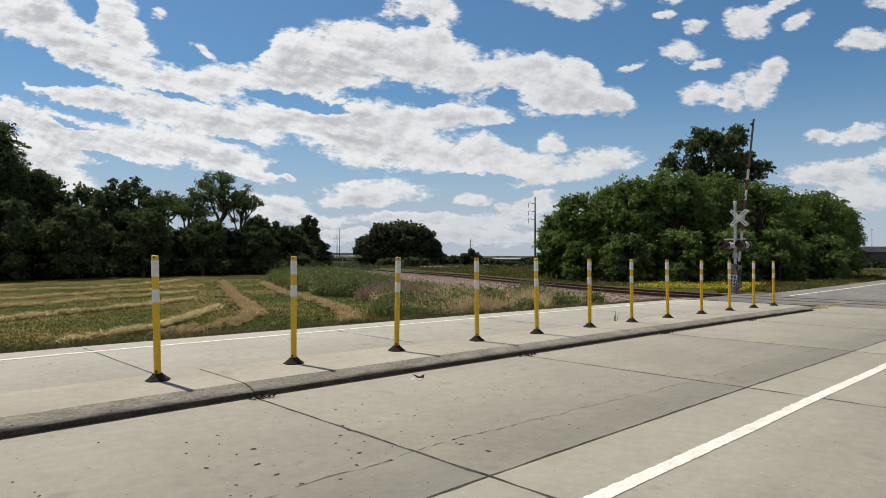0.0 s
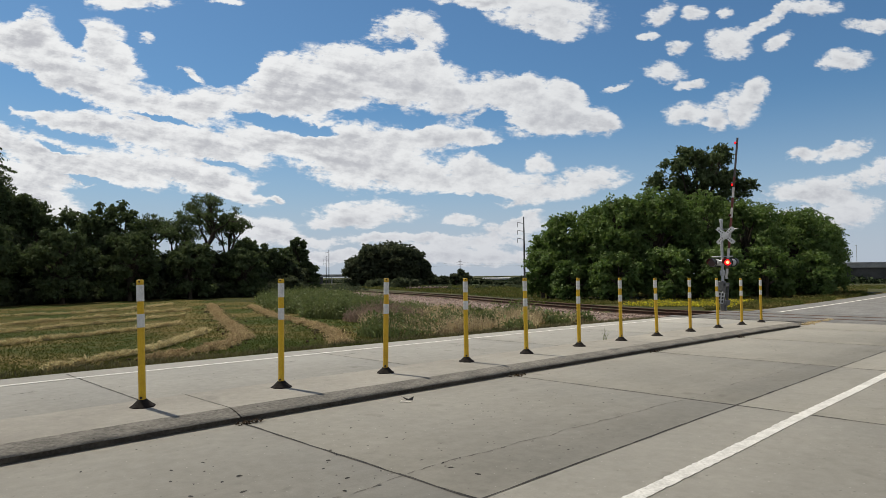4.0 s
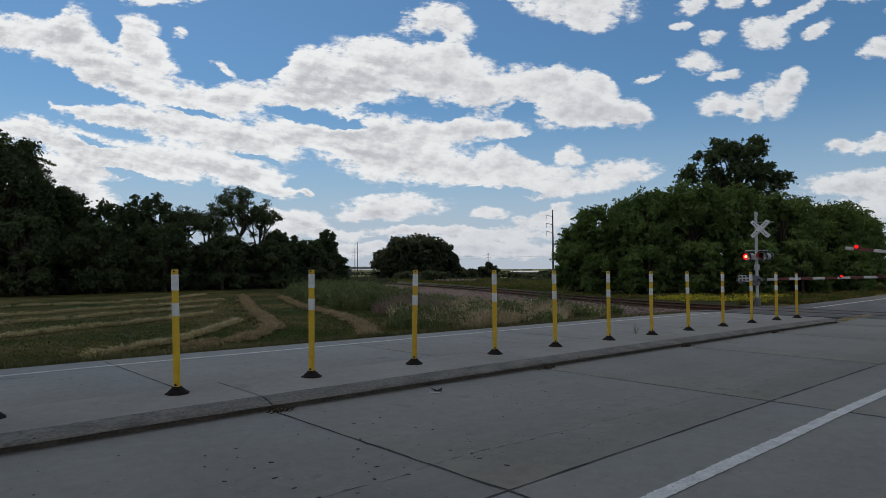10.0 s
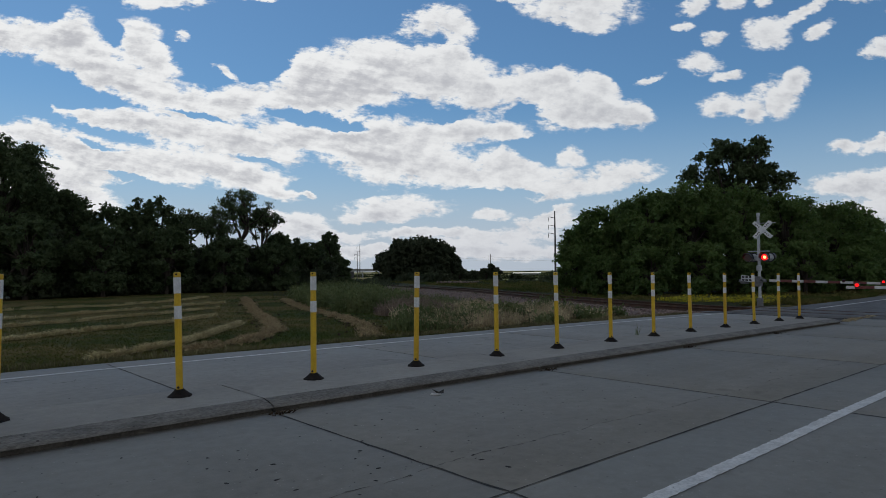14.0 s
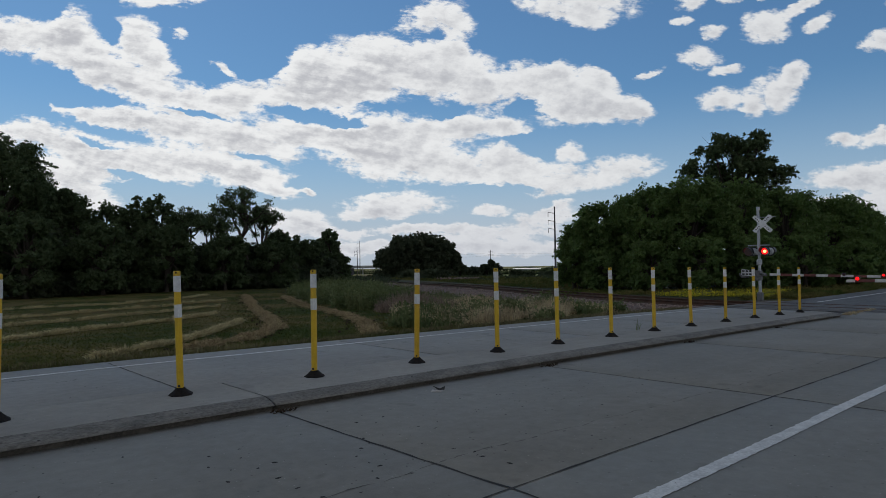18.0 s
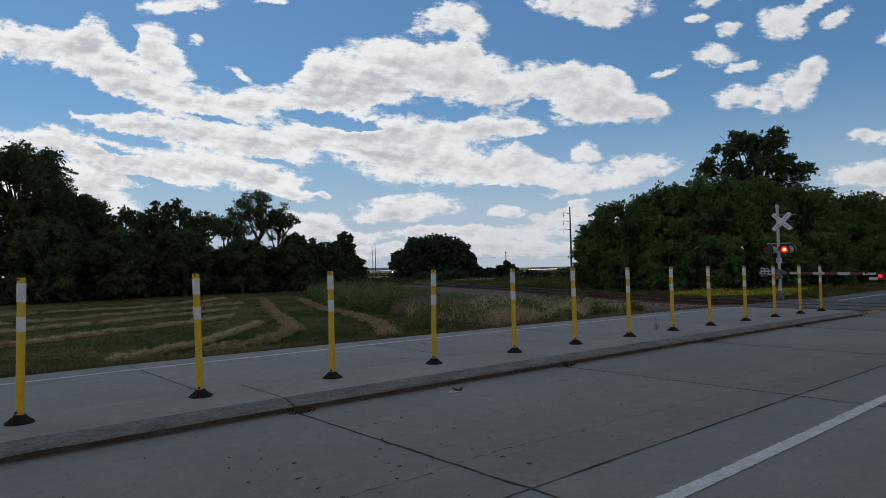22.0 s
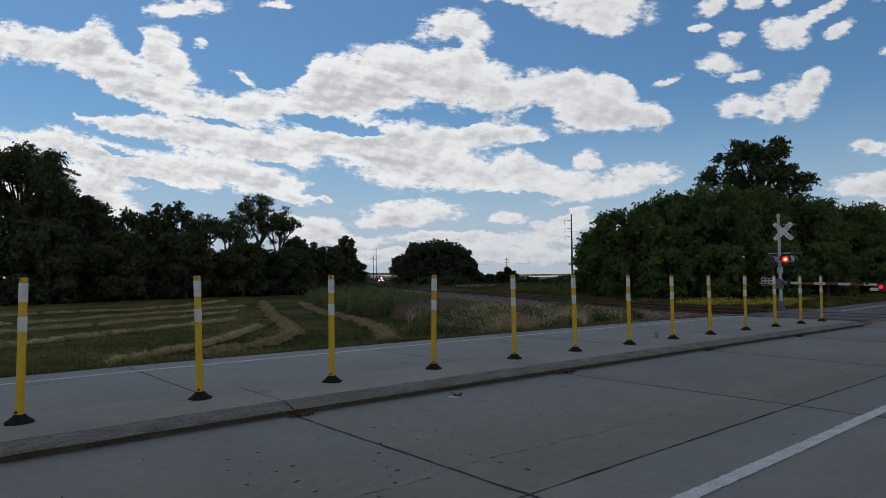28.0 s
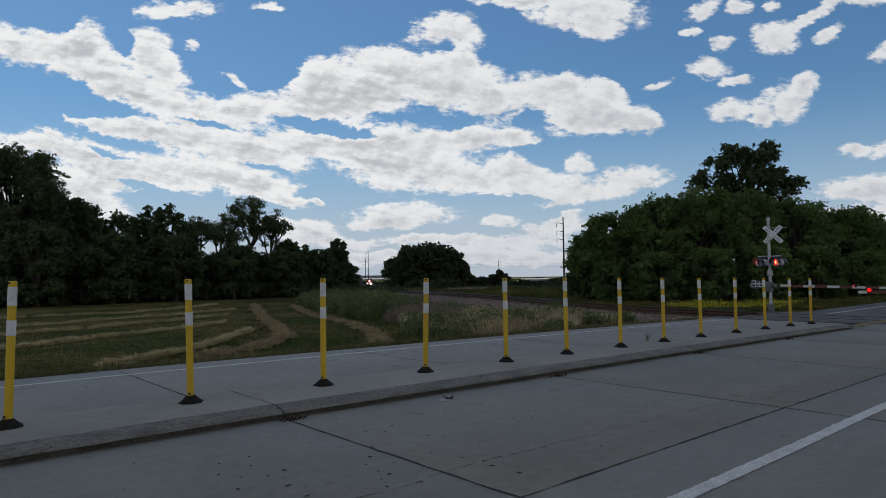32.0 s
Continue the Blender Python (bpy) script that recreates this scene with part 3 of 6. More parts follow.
def road_z(x):
    """The road's long profile: a gentle fall towards the crossing."""
    x = min(max(x, 0.0), 19.0)
    return -0.0066 * x - 0.0002 * x * x


def far_road_z(x):
    """The older road beyond the crossing lies level, then climbs a little."""
    return -0.2 + 0.0035 * min(max(x - 33, 0), 60)


def ground_z(x, y):
    """Height of the natural ground."""
    out = math.hypot(x, y)
    edge = (road_z(x) if x < 24 else far_road_z(x)) - 0.045
    z = edge - (0.3 - 0.3 * smooth_step(0, 20, x)) * smooth_step(4.5, 22, y) if y > 0 else edge - 0.1 * smooth_step(-9, -14, y)
    # ditch on the field side of the railway bank
    d = (x + 2.35) * AHEAD[0] + (y + 6.54) * AHEAD[1]
    if y > 4.1 and 10 < d < 120:
        off = float(np.interp(d, TRACK_D, TRACK_R)) - ((x + 2.35) * ASIDE[0] + (y + 6.54) * ASIDE[1])
        if off > 0:
            z -= 0.75 * smooth_step(9.0, 4.5, off) * smooth_step(4.15, 6.0, y) * smooth_step(1.0, 3.0, off)
    return z - 4.2 * smooth_step(50, 330, out)


# ---- ground sheet ----
def grid_axis(near, step, far):
    a = list(np.arange(-near, near + 0.01, step))
    grow, v = [], near
    while v < far:
        v *= 1.35
        grow.append(v)
    return [-g for g in grow[::-1]] + a + grow


def make_ground():
    axis = grid_axis(60, 2.0, 3200)
    n = len(axis)
    verts = []
    for y in axis:
        for x in axis:
            under = -0.25 if -9.6 < y < (4.1 if x < 24 else 2.5) and abs(x) < 300 else 0.0
            verts.append((x, y, ground_z(x, y) + under))
    faces = [(j * n + i, j * n + i + 1, (j + 1) * n + i + 1, (j + 1) * n + i) for j in range(n - 1) for i in range(n - 1)]
    mesh = raw_mesh("ground", verts, faces)
    mesh.polygons.foreach_set("use_smooth", [True] * len(mesh.polygons))
    ob = link("ground", mesh, FIELD)
    mesh.materials.append(PASTURE)
    mesh.polygons.foreach_set("material_index", [1 if p.center.length > 56 or (p.center.y > 4 and p.center.x > 18) else 0 for p in mesh.polygons])
    tagged(ob, "mown meadow and open grassland reaching the horizon", "ground", kind="structure")


make_ground()


# ---- road ----
def slab_mesh(x0, x1, y0, y1, top=0.0, deep=0.13, chamfer=0.006):
    """One pavement slab, chamfered along its joints and following the road's fall."""
    xs = np.linspace(x0, x1, 5)
    xs = [x0, x0 + chamfer, *xs[1:-1], x1 - chamfer, x1]
    ys = [y0, y0 + chamfer, y1 - chamfer, y1]
    verts, faces = [], []
    for i, x in enumerate(xs):
        for j, y in enumerate(ys):
            low = chamfer if i in (0, len(xs) - 1) or j in (0, 3) else 0.0
            verts.append((x, y, road_z(x) + top - low))
    for i in range(len(xs) - 1):
        for j in range(3):
            a = i * 4 + j
            faces.append((a, a + 4, a + 5, a + 1))
    rim = [i * 4 for i in range(len(xs))] + [len(xs) * 4 - 4 + j for j in (1, 2, 3)] + [i * 4 + 3 for i in range(len(xs) - 2, -1, -1)] + [2, 1]
    base = len(verts)
    verts += [(verts[k][0], verts[k][1], verts[k][2] - deep) for k in rim]
    for k in range(len(rim)):
        k2 = (k + 1) % len(rim)
        faces.append((rim[k2], rim[k], base + k, base + k2))
    return raw_mesh("slab", verts, faces)


def strip_mesh(name, xs, low, high, lift):
    """A painted or sealed strip along the road between two wandering edges."""
    verts = []
    for x, a, b in zip(xs, low, high):
        z = road_z(x) + lift
        verts += [(x, a, z), (x, b, z)]
    faces = [(2 * i, 2 * i + 2, 2 * i + 3, 2 * i + 1) for i in range(len(xs) - 1)]
    return raw_mesh(name, verts, faces)


def make_road():
    road = thing("road", Matrix(), "pale jointed concrete road with worn white edge lines", "road")
    tagged(road, kind="structure")
    xs = np.arange(-40, 20.01, 1.0)
    bed = strip_mesh("road_bed", xs, np.full(len(xs), -9.4), np.full(len(xs), 3.98), -0.012)
    link("road_bed", bed, JOINT, road, "dark joint filler under the slabs")
    gap = 0.004
    joints = [0.57 + 4.0 * k for k in range(-9, 5)] + [19.6]
    columns = ((-0.4, -3.9), (-3.9, -6.6), (-6.6, -9.4))
    for a, b in zip(joints, joints[1:]):
        for y1, y0 in columns:
            link("slab", slab_mesh(a + gap, b - gap, y0 + gap, y1 - gap), ROAD, road)
        link("slab", slab_mesh(a - 0.25 + gap, b - 0.25 - gap, 0.1 + gap, 4.02 - gap), FAR_LANE, road)
    seal = np.random.default_rng(14)
    for x in joints[:-1]:
        for y0, y1, off, wide in ((-9.4, -0.9, 0.0, 0.011), (0.45, 3.9, -0.25, 0.009)):
            ys = np.arange(y0, y1, 0.12)
            w = wide * seal.uniform(0.55, 1.35, len(ys))
            mid = x + off + seal.normal(0, 0.004, len(ys))
            verts = [(m + e * k, y, road_z(m) + 0.0025) for m, y, k in zip(mid, ys, w) for e in (-1, 1)]
            faces = [(2 * i, 2 * i + 1, 2 * i + 3, 2 * i + 2) for i in range(len(ys) - 1)]
            link("joint_seal", raw_mesh("joint_seal", verts, faces), JOINT, road, "dark sealed joint")
    xs = np.arange(-36, 19.5, 0.15)
    mid = -3.9 + seal.normal(0, 0.003, len(xs)) + 0.002 * np.sin(xs * 0.8)
    w = 0.0085 * seal.uniform(0.3, 1.6, len(xs))
    link("joint_seal", strip_mesh("joint_seal", xs, mid - w, mid + w, 0.0025), JOINT, road, "dark sealed joint")
    rnd = np.random.default_rng(4)
    xs = np.arange(-36, 19.5, 0.03)
    wob = lambda s: rnd.normal(0, s, len(xs)) + 0.004 * np.sin(xs * 1.7)
    link("edge_line", strip_mesh("edge_line", xs, -4.61 + wob(0.0025), -4.50 + wob(0.005), 0.004), PAINT, road, "worn white edge line")
    link("edge_line", strip_mesh("edge_line", xs, 3.28 + wob(0.003), 3.38 + wob(0.004), 0.004), PAINT, road, "worn white edge line")
    xs = np.arange(-30, 18.0, 0.05)
    drift = np.cumsum(rnd.normal(0, 0.008, len(xs)))
    drift = -3.37 - 0.025 * xs + 0.05 * np.sin(xs * 0.9) + drift - np.linspace(0, drift[-1], len(xs))
    wide = 0.006 * np.clip(rnd.normal(0.45, 0.75, len(xs)), 0.03, 2)
    link("crack", strip_mesh("crack", xs, drift - wide, drift + wide, 0.002), CRACK, road, "wandering long crack in the concrete")
    for k in range(13):
        x0, y0, length = rnd.uniform(-3, 12), rnd.uniform(1.5, 3.05), rnd.uniform(0.15, 0.6)
        xs = np.linspace(x0, x0 + length, 8)
        mid = y0 + np.cumsum(rnd.normal(0, 0.006, 8))
        w = 0.011 * np.sin(np.linspace(0.25, 2.9, 8)) * rnd.uniform(0.5, 1.2, 8)
        link("crack", strip_mesh("crack", xs, mid - w, mid + w, 0.003), JOINT, road, "short dark surface crack")
    # beyond the crossing the road is older asphalt that climbs gently
    xs = np.arange(24.2, 420, 3.0)
    verts = []
    for x in xs:
        z = far_road_z(x)
        verts += [(x, -9.4, z - 0.05), (x, 3.05, z), (x, 3.6, z - 0.2)]
    faces = [(3 * i + k, 3 * i + 3 + k, 3 * i + 4 + k, 3 * i + 1 + k) for i in range(len(xs) - 1) for k in (0, 1)]
    link("far_carriageway", raw_mesh("far_carriageway", verts, faces), ASPHALT, road, "grey weathered asphalt beyond the crossing")
    verts = []
    for x in xs:
        z = far_road_z(x) + 0.006
        verts += [(x, 1.86, z), (x, 1.99, z)]
    faces = [(2 * i, 2 * i + 2, 2 * i + 3, 2 * i + 1) for i in range(len(xs) - 1)]
    link("edge_line", raw_mesh("edge_line", verts, faces), PAINT, road, "faded white edge line")


make_road()


def make_median():
    """Low concrete median with a rolled kerb towards the near lane, cast in lengths."""
    median = thing("median", Matrix(), "low concrete median island with a chipped rolled kerb", "median")
    tagged(median, kind="structure")
    profile = ((-0.848, -0.05), (-0.858, 0.046), (-0.895, 0.05), (-0.89, 0.062), (-0.845, 0.078), (-0.765, 0.094), (-0.665, 0.110), (0.36, 0.110), (0.43, 0.095), (0.45, 0.06), (0.455, -0.05))
    joints = [0.57 + 4.0 * k for k in range(-9, 5)] + [17.9]
    for a, b in zip(joints, joints[1:]):
        xs = np.arange(a + 0.006, b - 0.006, 0.12).tolist() + [b - 0.006]
        verts, foot_faces, kerb_faces, top_faces = [], [], [], []
        k = len(profile)
        for x in xs:
            nose = smooth_step(17.9, 16.4, x) * 0.75 + 0.25 if b > 17 else 1.0
            for j, (y, z) in enumerate(profile):
                rough = noise.noise((x * 5, y * 6, z * 9)) * (0.012 if 2 < j < 6 else 0.003)
                verts.append((x, y * (nose if y > 0 else min(1.0, nose + 0.45)), road_z(x) + z * (0.6 + 0.4 * nose) + rough))
        for i in range(len(xs) - 1):
            for j in range(k - 1):
                # foot faces are toned darker: tyre dirt and the lip's shade in one colour
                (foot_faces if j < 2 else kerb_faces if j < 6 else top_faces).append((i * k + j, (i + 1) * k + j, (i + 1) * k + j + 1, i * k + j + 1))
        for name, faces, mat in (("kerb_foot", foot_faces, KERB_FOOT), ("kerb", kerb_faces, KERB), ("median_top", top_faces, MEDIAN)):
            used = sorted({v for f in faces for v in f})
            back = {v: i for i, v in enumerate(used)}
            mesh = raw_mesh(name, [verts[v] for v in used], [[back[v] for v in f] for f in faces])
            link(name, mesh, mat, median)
    nose = box((0.10, 0.75, 0.10), (17.92, -0.32, road_z(17.9) + 0.0), 0.03)
    part("median_nose", nose, KERB, median, "crumbled nose of the median")


make_median()


# ---- marker posts on the median ----
def make_post():
    post = thing("marker_post", Matrix(), "yellow plastic marker post with two white reflective bands", "marker post", "row of posts on the median")
    r = 0.034
    bm = tube([((0, 0, 0.05), r), ((0, 0, 0.94), r), ((0, 0, 0.94), r * 0.97), ((0, 0, 1.20), r * 0.97), ((0, 0, 1.20), r), ((0, 0, 1.235), r), ((0, 0, 1.24), r * 0.8)], 14)
    part("tube", bm, YELLOW, post, smooth=False)
    for z0, z1 in ((0.775, 0.905), (1.03, 1.19)):
        part("reflective_band", tube([((0, 0, z0), r + 0.002), ((0, 0, z1), r + 0.002)], 14), WHITE_BAND, post, "white reflective band")
    base = tube([((0, 0, 0), 0.12), ((0, 0, 0.012), 0.118), ((0, 0, 0.03), 0.09), ((0, 0, 0.06), 0.056), ((0, 0, 0.075), 0.043)], 8)
    part("rubber_base", base, RUBBER, post, "black rubber base")
    bolt = tube([((-0.026, -0.026, 0.095), 0.013), ((-0.030, -0.030, 0.095), 0.013)], 8)
    part("bolt_hole", bolt, HOLE, post)
    bolt = tube([((-0.022, -0.026, 1.222), 0.009), ((-0.026, -0.030, 1.222), 0.009)], 8)
    part("bolt_hole", bolt, HOLE, post)
    return post


def make_posts():
    rnd = random.Random(3)
    xs = (-4.65, -3.1, -1.53, 0.0, 1.525, 3.065, 4.62, 6.06, 7.605, 9.08, 10.57, 12.2, 13.78, 15.33, 16.77)
    leans = (0.6, -0.5, 0.8, -1.4, 0.0, 1.0, -0.6, -0.9, -0.5, -0.2, -1.2, 0.1, -0.3, -0.2, -0.3)
    first = make_post()
    for i, (x, lean) in enumerate(zip(xs, leans)):
        m = pose(x, 0, road_z(x) + 0.108, rnd.uniform(-0.4, 0.4), lean, rnd.uniform(-12, 12))
        if i == 0:
            first.matrix_world = m
        else:
            copy_thing(first, m)


make_posts()


# ---- railway ----
def sweep(line, profile):
    """A closed profile (aside, up) carried along a line."""
    verts, faces, k = [], [], len(profile)
    for i, p in enumerate(line):
        way = (line[min(i + 1, len(line) - 1)] - line[max(i - 1, 0)]).normalized()
        side = Vector((way.y, -way.x, 0)).normalized()
        verts += [tuple(p + side * a + Vector((0, 0, b))) for a, b in profile]
    for i in range(len(line) - 1):
        for j in range(k):
            faces.append((i * k + j, i * k + (j + 1) % k, (i + 1) * k + (j + 1) % k, (i + 1) * k + j))
    return verts, faces


def make_track():
    track = thing("railway_track", Matrix(), "single rusty railway track on pinkish stone ballast", "railway")
    tagged(track, kind="structure")
    for side in (-0.755, 0.755):
        prof = [(side + a, b) for a, b in ((-0.07, -0.17), (0.07, -0.17), (0.07, -0.155), (0.012, -0.13), (0.012, -0.045), (0.036, -0.035), (0.036, -0.004), (0.03, 0.0), (-0.03, 0.0), (-0.036, -0.004), (-0.036, -0.035), (-0.012, -0.045), (-0.012, -0.13), (-0.07, -0.155))]
        link("rail", raw_mesh("rail", *sweep(LINE, prof)), RAIL, track, "rusty steel rail")
    tie_mesh = bpy.data.meshes.new("tie")
    bm = box((0.22, 2.6, 0.16), (0, 0, -0.255), 0.015)
    bm.to_mesh(tie_mesh)
    bm.free()
    rnd = random.Random(8)
    gone, last = 0.0, LINE[0]
    count = 0
    for a, b in zip(LINE, LINE[1:]):
        seg = (b - a).length
        s = 0.0
        while gone + (seg - s) >= 0.55 and count < 150:
            s += 0.55 - gone
            gone = 0.0
            q = a.lerp(b, s / seg)
            # none show in the paved crossing
            if not -9.6 < q.y < 4.4:
                ob = link("tie", tie_mesh, TIE, track)
                ob.matrix_world = pose(q.x, q.y, q.z, 0, 0, math.degrees(math.atan2(b.y - a.y, b.x - a.x)) + rnd.uniform(-1.5, 1.5))
                count += 1
        gone += seg - s
    bed = [p for p in LINE if p.y > 4.2]
    verts, faces = sweep(bed, ((-1.35, -0.2), (1.35, -0.2), (2.7, -0.45), (4.3, -0.9), (-5.2, -1.15), (-2.7, -0.52)))
    link("ballast_bed", raw_mesh("ballast_bed", verts, faces), BALLAST, track)
    # loose stones on the shoulder towards the road
    g = np.random.default_rng(5)
    shape = np.array([(1, 0, 0), (-1, 0, 0), (0, 1, 0), (0, -1, 0), (0, 0, 0.8), (0, 0, -0.8)], np.float32)
    tri = np.array([(0, 2, 4), (2, 1, 4), (1, 3, 4), (3, 0, 4), (2, 0, 5), (1, 2, 5), (3, 1, 5), (0, 3, 5)])
    near = [p for p in LINE if 4.3 < p.y < 75]
    verts, faces = [], []
    for i in range(30000):
        j = int(len(near) * g.random() ** 1.5 * 0.999)
        p = near[j]
        q = near[min(j + 1, len(near) - 1)]
        way = (q - p).normalized() if q is not p else Vector((0, 1, 0))
        side = Vector((way.y, -way.x, 0))
        a = g.uniform(-4.8, 2.2)
        up = -0.2 if abs(a) < 1.35 else -0.2 - (abs(a) - 1.35) * 0.25
        c = p.lerp(q, g.random()) + side * a
        size = g.uniform(0.022, 0.06)
        turn = Euler(g.uniform(0, 6.28, 3)).to_matrix()
        base = len(verts) * 6
        pts = (shape * g.uniform(0.6, 1.3, (6, 1)).astype(np.float32)) @ np.array(turn, np.float32).T * size
        verts.append(pts + np.array((c.x, c.y, p.z + up + size * 0.3), np.float32))
        faces.append(tri + base)
    tagged(link("ballast_stones", raw_mesh("ballast_stones", np.concatenate(verts), np.concatenate(faces)), STONE, track), kind="stuff")
    # crossing panels, flush with the rails
    for a0, a1 in ((-1.9, -0.83), (-0.68, 0.68), (0.83, 1.9)):
        panel = [p for p in LINE if -9.6 < p.y < 4.4]
        verts, faces = sweep(panel, ((a0, -0.012), (a1, -0.012), (a1, -0.2), (a0, -0.2)))
        link("crossing_panel", raw_mesh("crossing_panel", verts, faces), ASPHALT, track, "worn asphalt crossing panel")
    # approach pavement between slabs and panels
    for x0, x1 in ((19.6, 20.3), (23.3, 24.3)):
        xs = np.linspace(x0, x1, 3)
        link("approach_strip", strip_mesh("approach_strip", xs, np.full(3, -9.4), np.full(3, 4.3), -0.0), ASPHALT, track)


make_track()


# ---- level crossing signals ----
def disc(radius, depth, at, axis_x=True, sides=20):
    c = Vector(at)
    a = Vector((depth / 2, 0, 0)) if axis_x else Vector((0, 0, depth / 2))
    return tube([(c - a, radius), (c + a, radius)], sides)


def add_lamp(signal, y, z, facing, spinning):
    """A flashing lamp: black target, hood, and a reflector drum that turns its lit or its dark face outwards."""
    o = -0.22 if facing < 0 else 0.3
    housing = part("lamp", tube([((o + facing * -0.16, y, z), 0.07), ((o + facing * -0.13, y, z), 0.13), ((o, y, z), 0.155)], 18), GALV, signal, "flashing warning lamp")
    part("target_disc", tube([((o + facing * -0.03, y, z), 0.19), ((o + facing * -0.02, y, z), 0.19)], 24), LAMP_BLACK, housing, "black round target")
    hood = bmesh.new()
    rim = []
    for k in range(-7, 8):
        a = radians(90 + k * 15)
        rim.append([hood.verts.new((o + facing * d, y + math.cos(a) * r, z + math.sin(a) * r)) for d, r in ((0.0, 0.158), (0.3 - abs(k) * 0.02, 0.163), (0.3 - abs(k) * 0.02, 0.17), (0.0, 0.166))])
    for a, b in zip(rim, rim[1:]):
        for j in range(4):
            hood.faces.new((a[j], b[j], b[(j + 1) % 4], a[(j + 1) % 4]))
    part("hood", hood, LAMP_BLACK, housing, "black hood")
    drum = link("reflector_drum", bpy.data.meshes.new("reflector_drum"), None, signal)
    bm = disc(0.15, 0.008, (-0.006, 0, 0))
    bm.to_mesh(drum.data)
    bm.free()
    drum.data.materials.append(LENS_OFF)
    lit = part("lit_lens", disc(0.122, 0.004, (0.001, 0, 0)), LENS_ON, drum, "glowing red lens")
    part("lamp_core", disc(0.062, 0.003, (0.004, 0, 0)), LENS_CORE, drum, "bright lamp core")
    drum.matrix_basis = pose(o + facing * 0.012, y, z, 0, 0, 0 if facing < 0 else 180)
    spinning.append(drum)
    return drum


def make_arm(signal, length, pivot, reach, dark_tip):
    """A striped gate arm with lamps on its upper edge and a weighted tail; it swings about the pivot."""
    arm = link("gate_arm", bpy.data.meshes.new("gate_arm"), None, signal, "red and white striped gate arm")
    bm = bmesh.new()
    for dx in (-0.16, 0.16):
        box((0.03, 0.95, 0.10), (dx, -reach * 0.38, -0.02), 0.008, bm)
    box((0.35, 0.12, 0.12), (0, 0, 0), 0.02, bm)
    bm.to_mesh(arm.data)
    bm.free()
    arm.data.materials.append(STEEL_DARK)
    part("counterweight", box((0.36, 0.2, 0.2), (0, -reach * 0.7, -0.05), 0.02), STEEL_DARK, arm, "grey counterweight")
    tip = Euler((radians(-7 * reach), 0, 0)).to_matrix()
    plate = part("plate", box((0.02, 0.46, 0.24), (-0.22, -reach * 0.52, 0.06), 0.004, turn=tip), GALV, arm, "grey lettered plate")
    for z in (0.005, -0.115):
        for k in (-0.14, 0.0, 0.14):
            part("lettering", box((0.006, 0.1, 0.065), (-0.232, -reach * 0.52 + k, z + 0.12), 0, turn=tip), INK, plate)
    stripe = 0.41
    y = 0.25
    k = 0
    while y < length - 0.05:
        w = min(stripe, length - y)
        deep = 0.1 - 0.03 * y / length
        part("stripe", box((0.035, w - 0.004, deep), (0, reach * (y + w / 2), 0), 0.006), ARM_TIP if y > length * 0.7 and dark_tip else ARM_RED if k % 2 else ARM_WHITE, arm, "dark outer arm tip" if y > length * 0.7 and dark_tip else "")
        y += w
        k += 1
    for s in (0.475, 0.68, 0.965):
        lamp = part("arm_lamp", tube([((0, reach * length * s, 0.0), 0.03), ((0, reach * length * s, 0.02), 0.055), ((0, reach * length * s, 0.09), 0.055), ((0, reach * length * s, 0.105), 0.03)], 12), LENS_OFF, arm, "red gate lamp")
        lens = part("lit_lens", tube([((0.035, 0, 0), 0.045), ((0.058, 0, 0), 0.042)], 12), LENS_ON, arm, "glowing red gate lamp lens")
        lens.location = (0, reach * length * s, 0.055)
        GATE_LENSES.append((lens, s))
    arm.location = pivot
    return arm


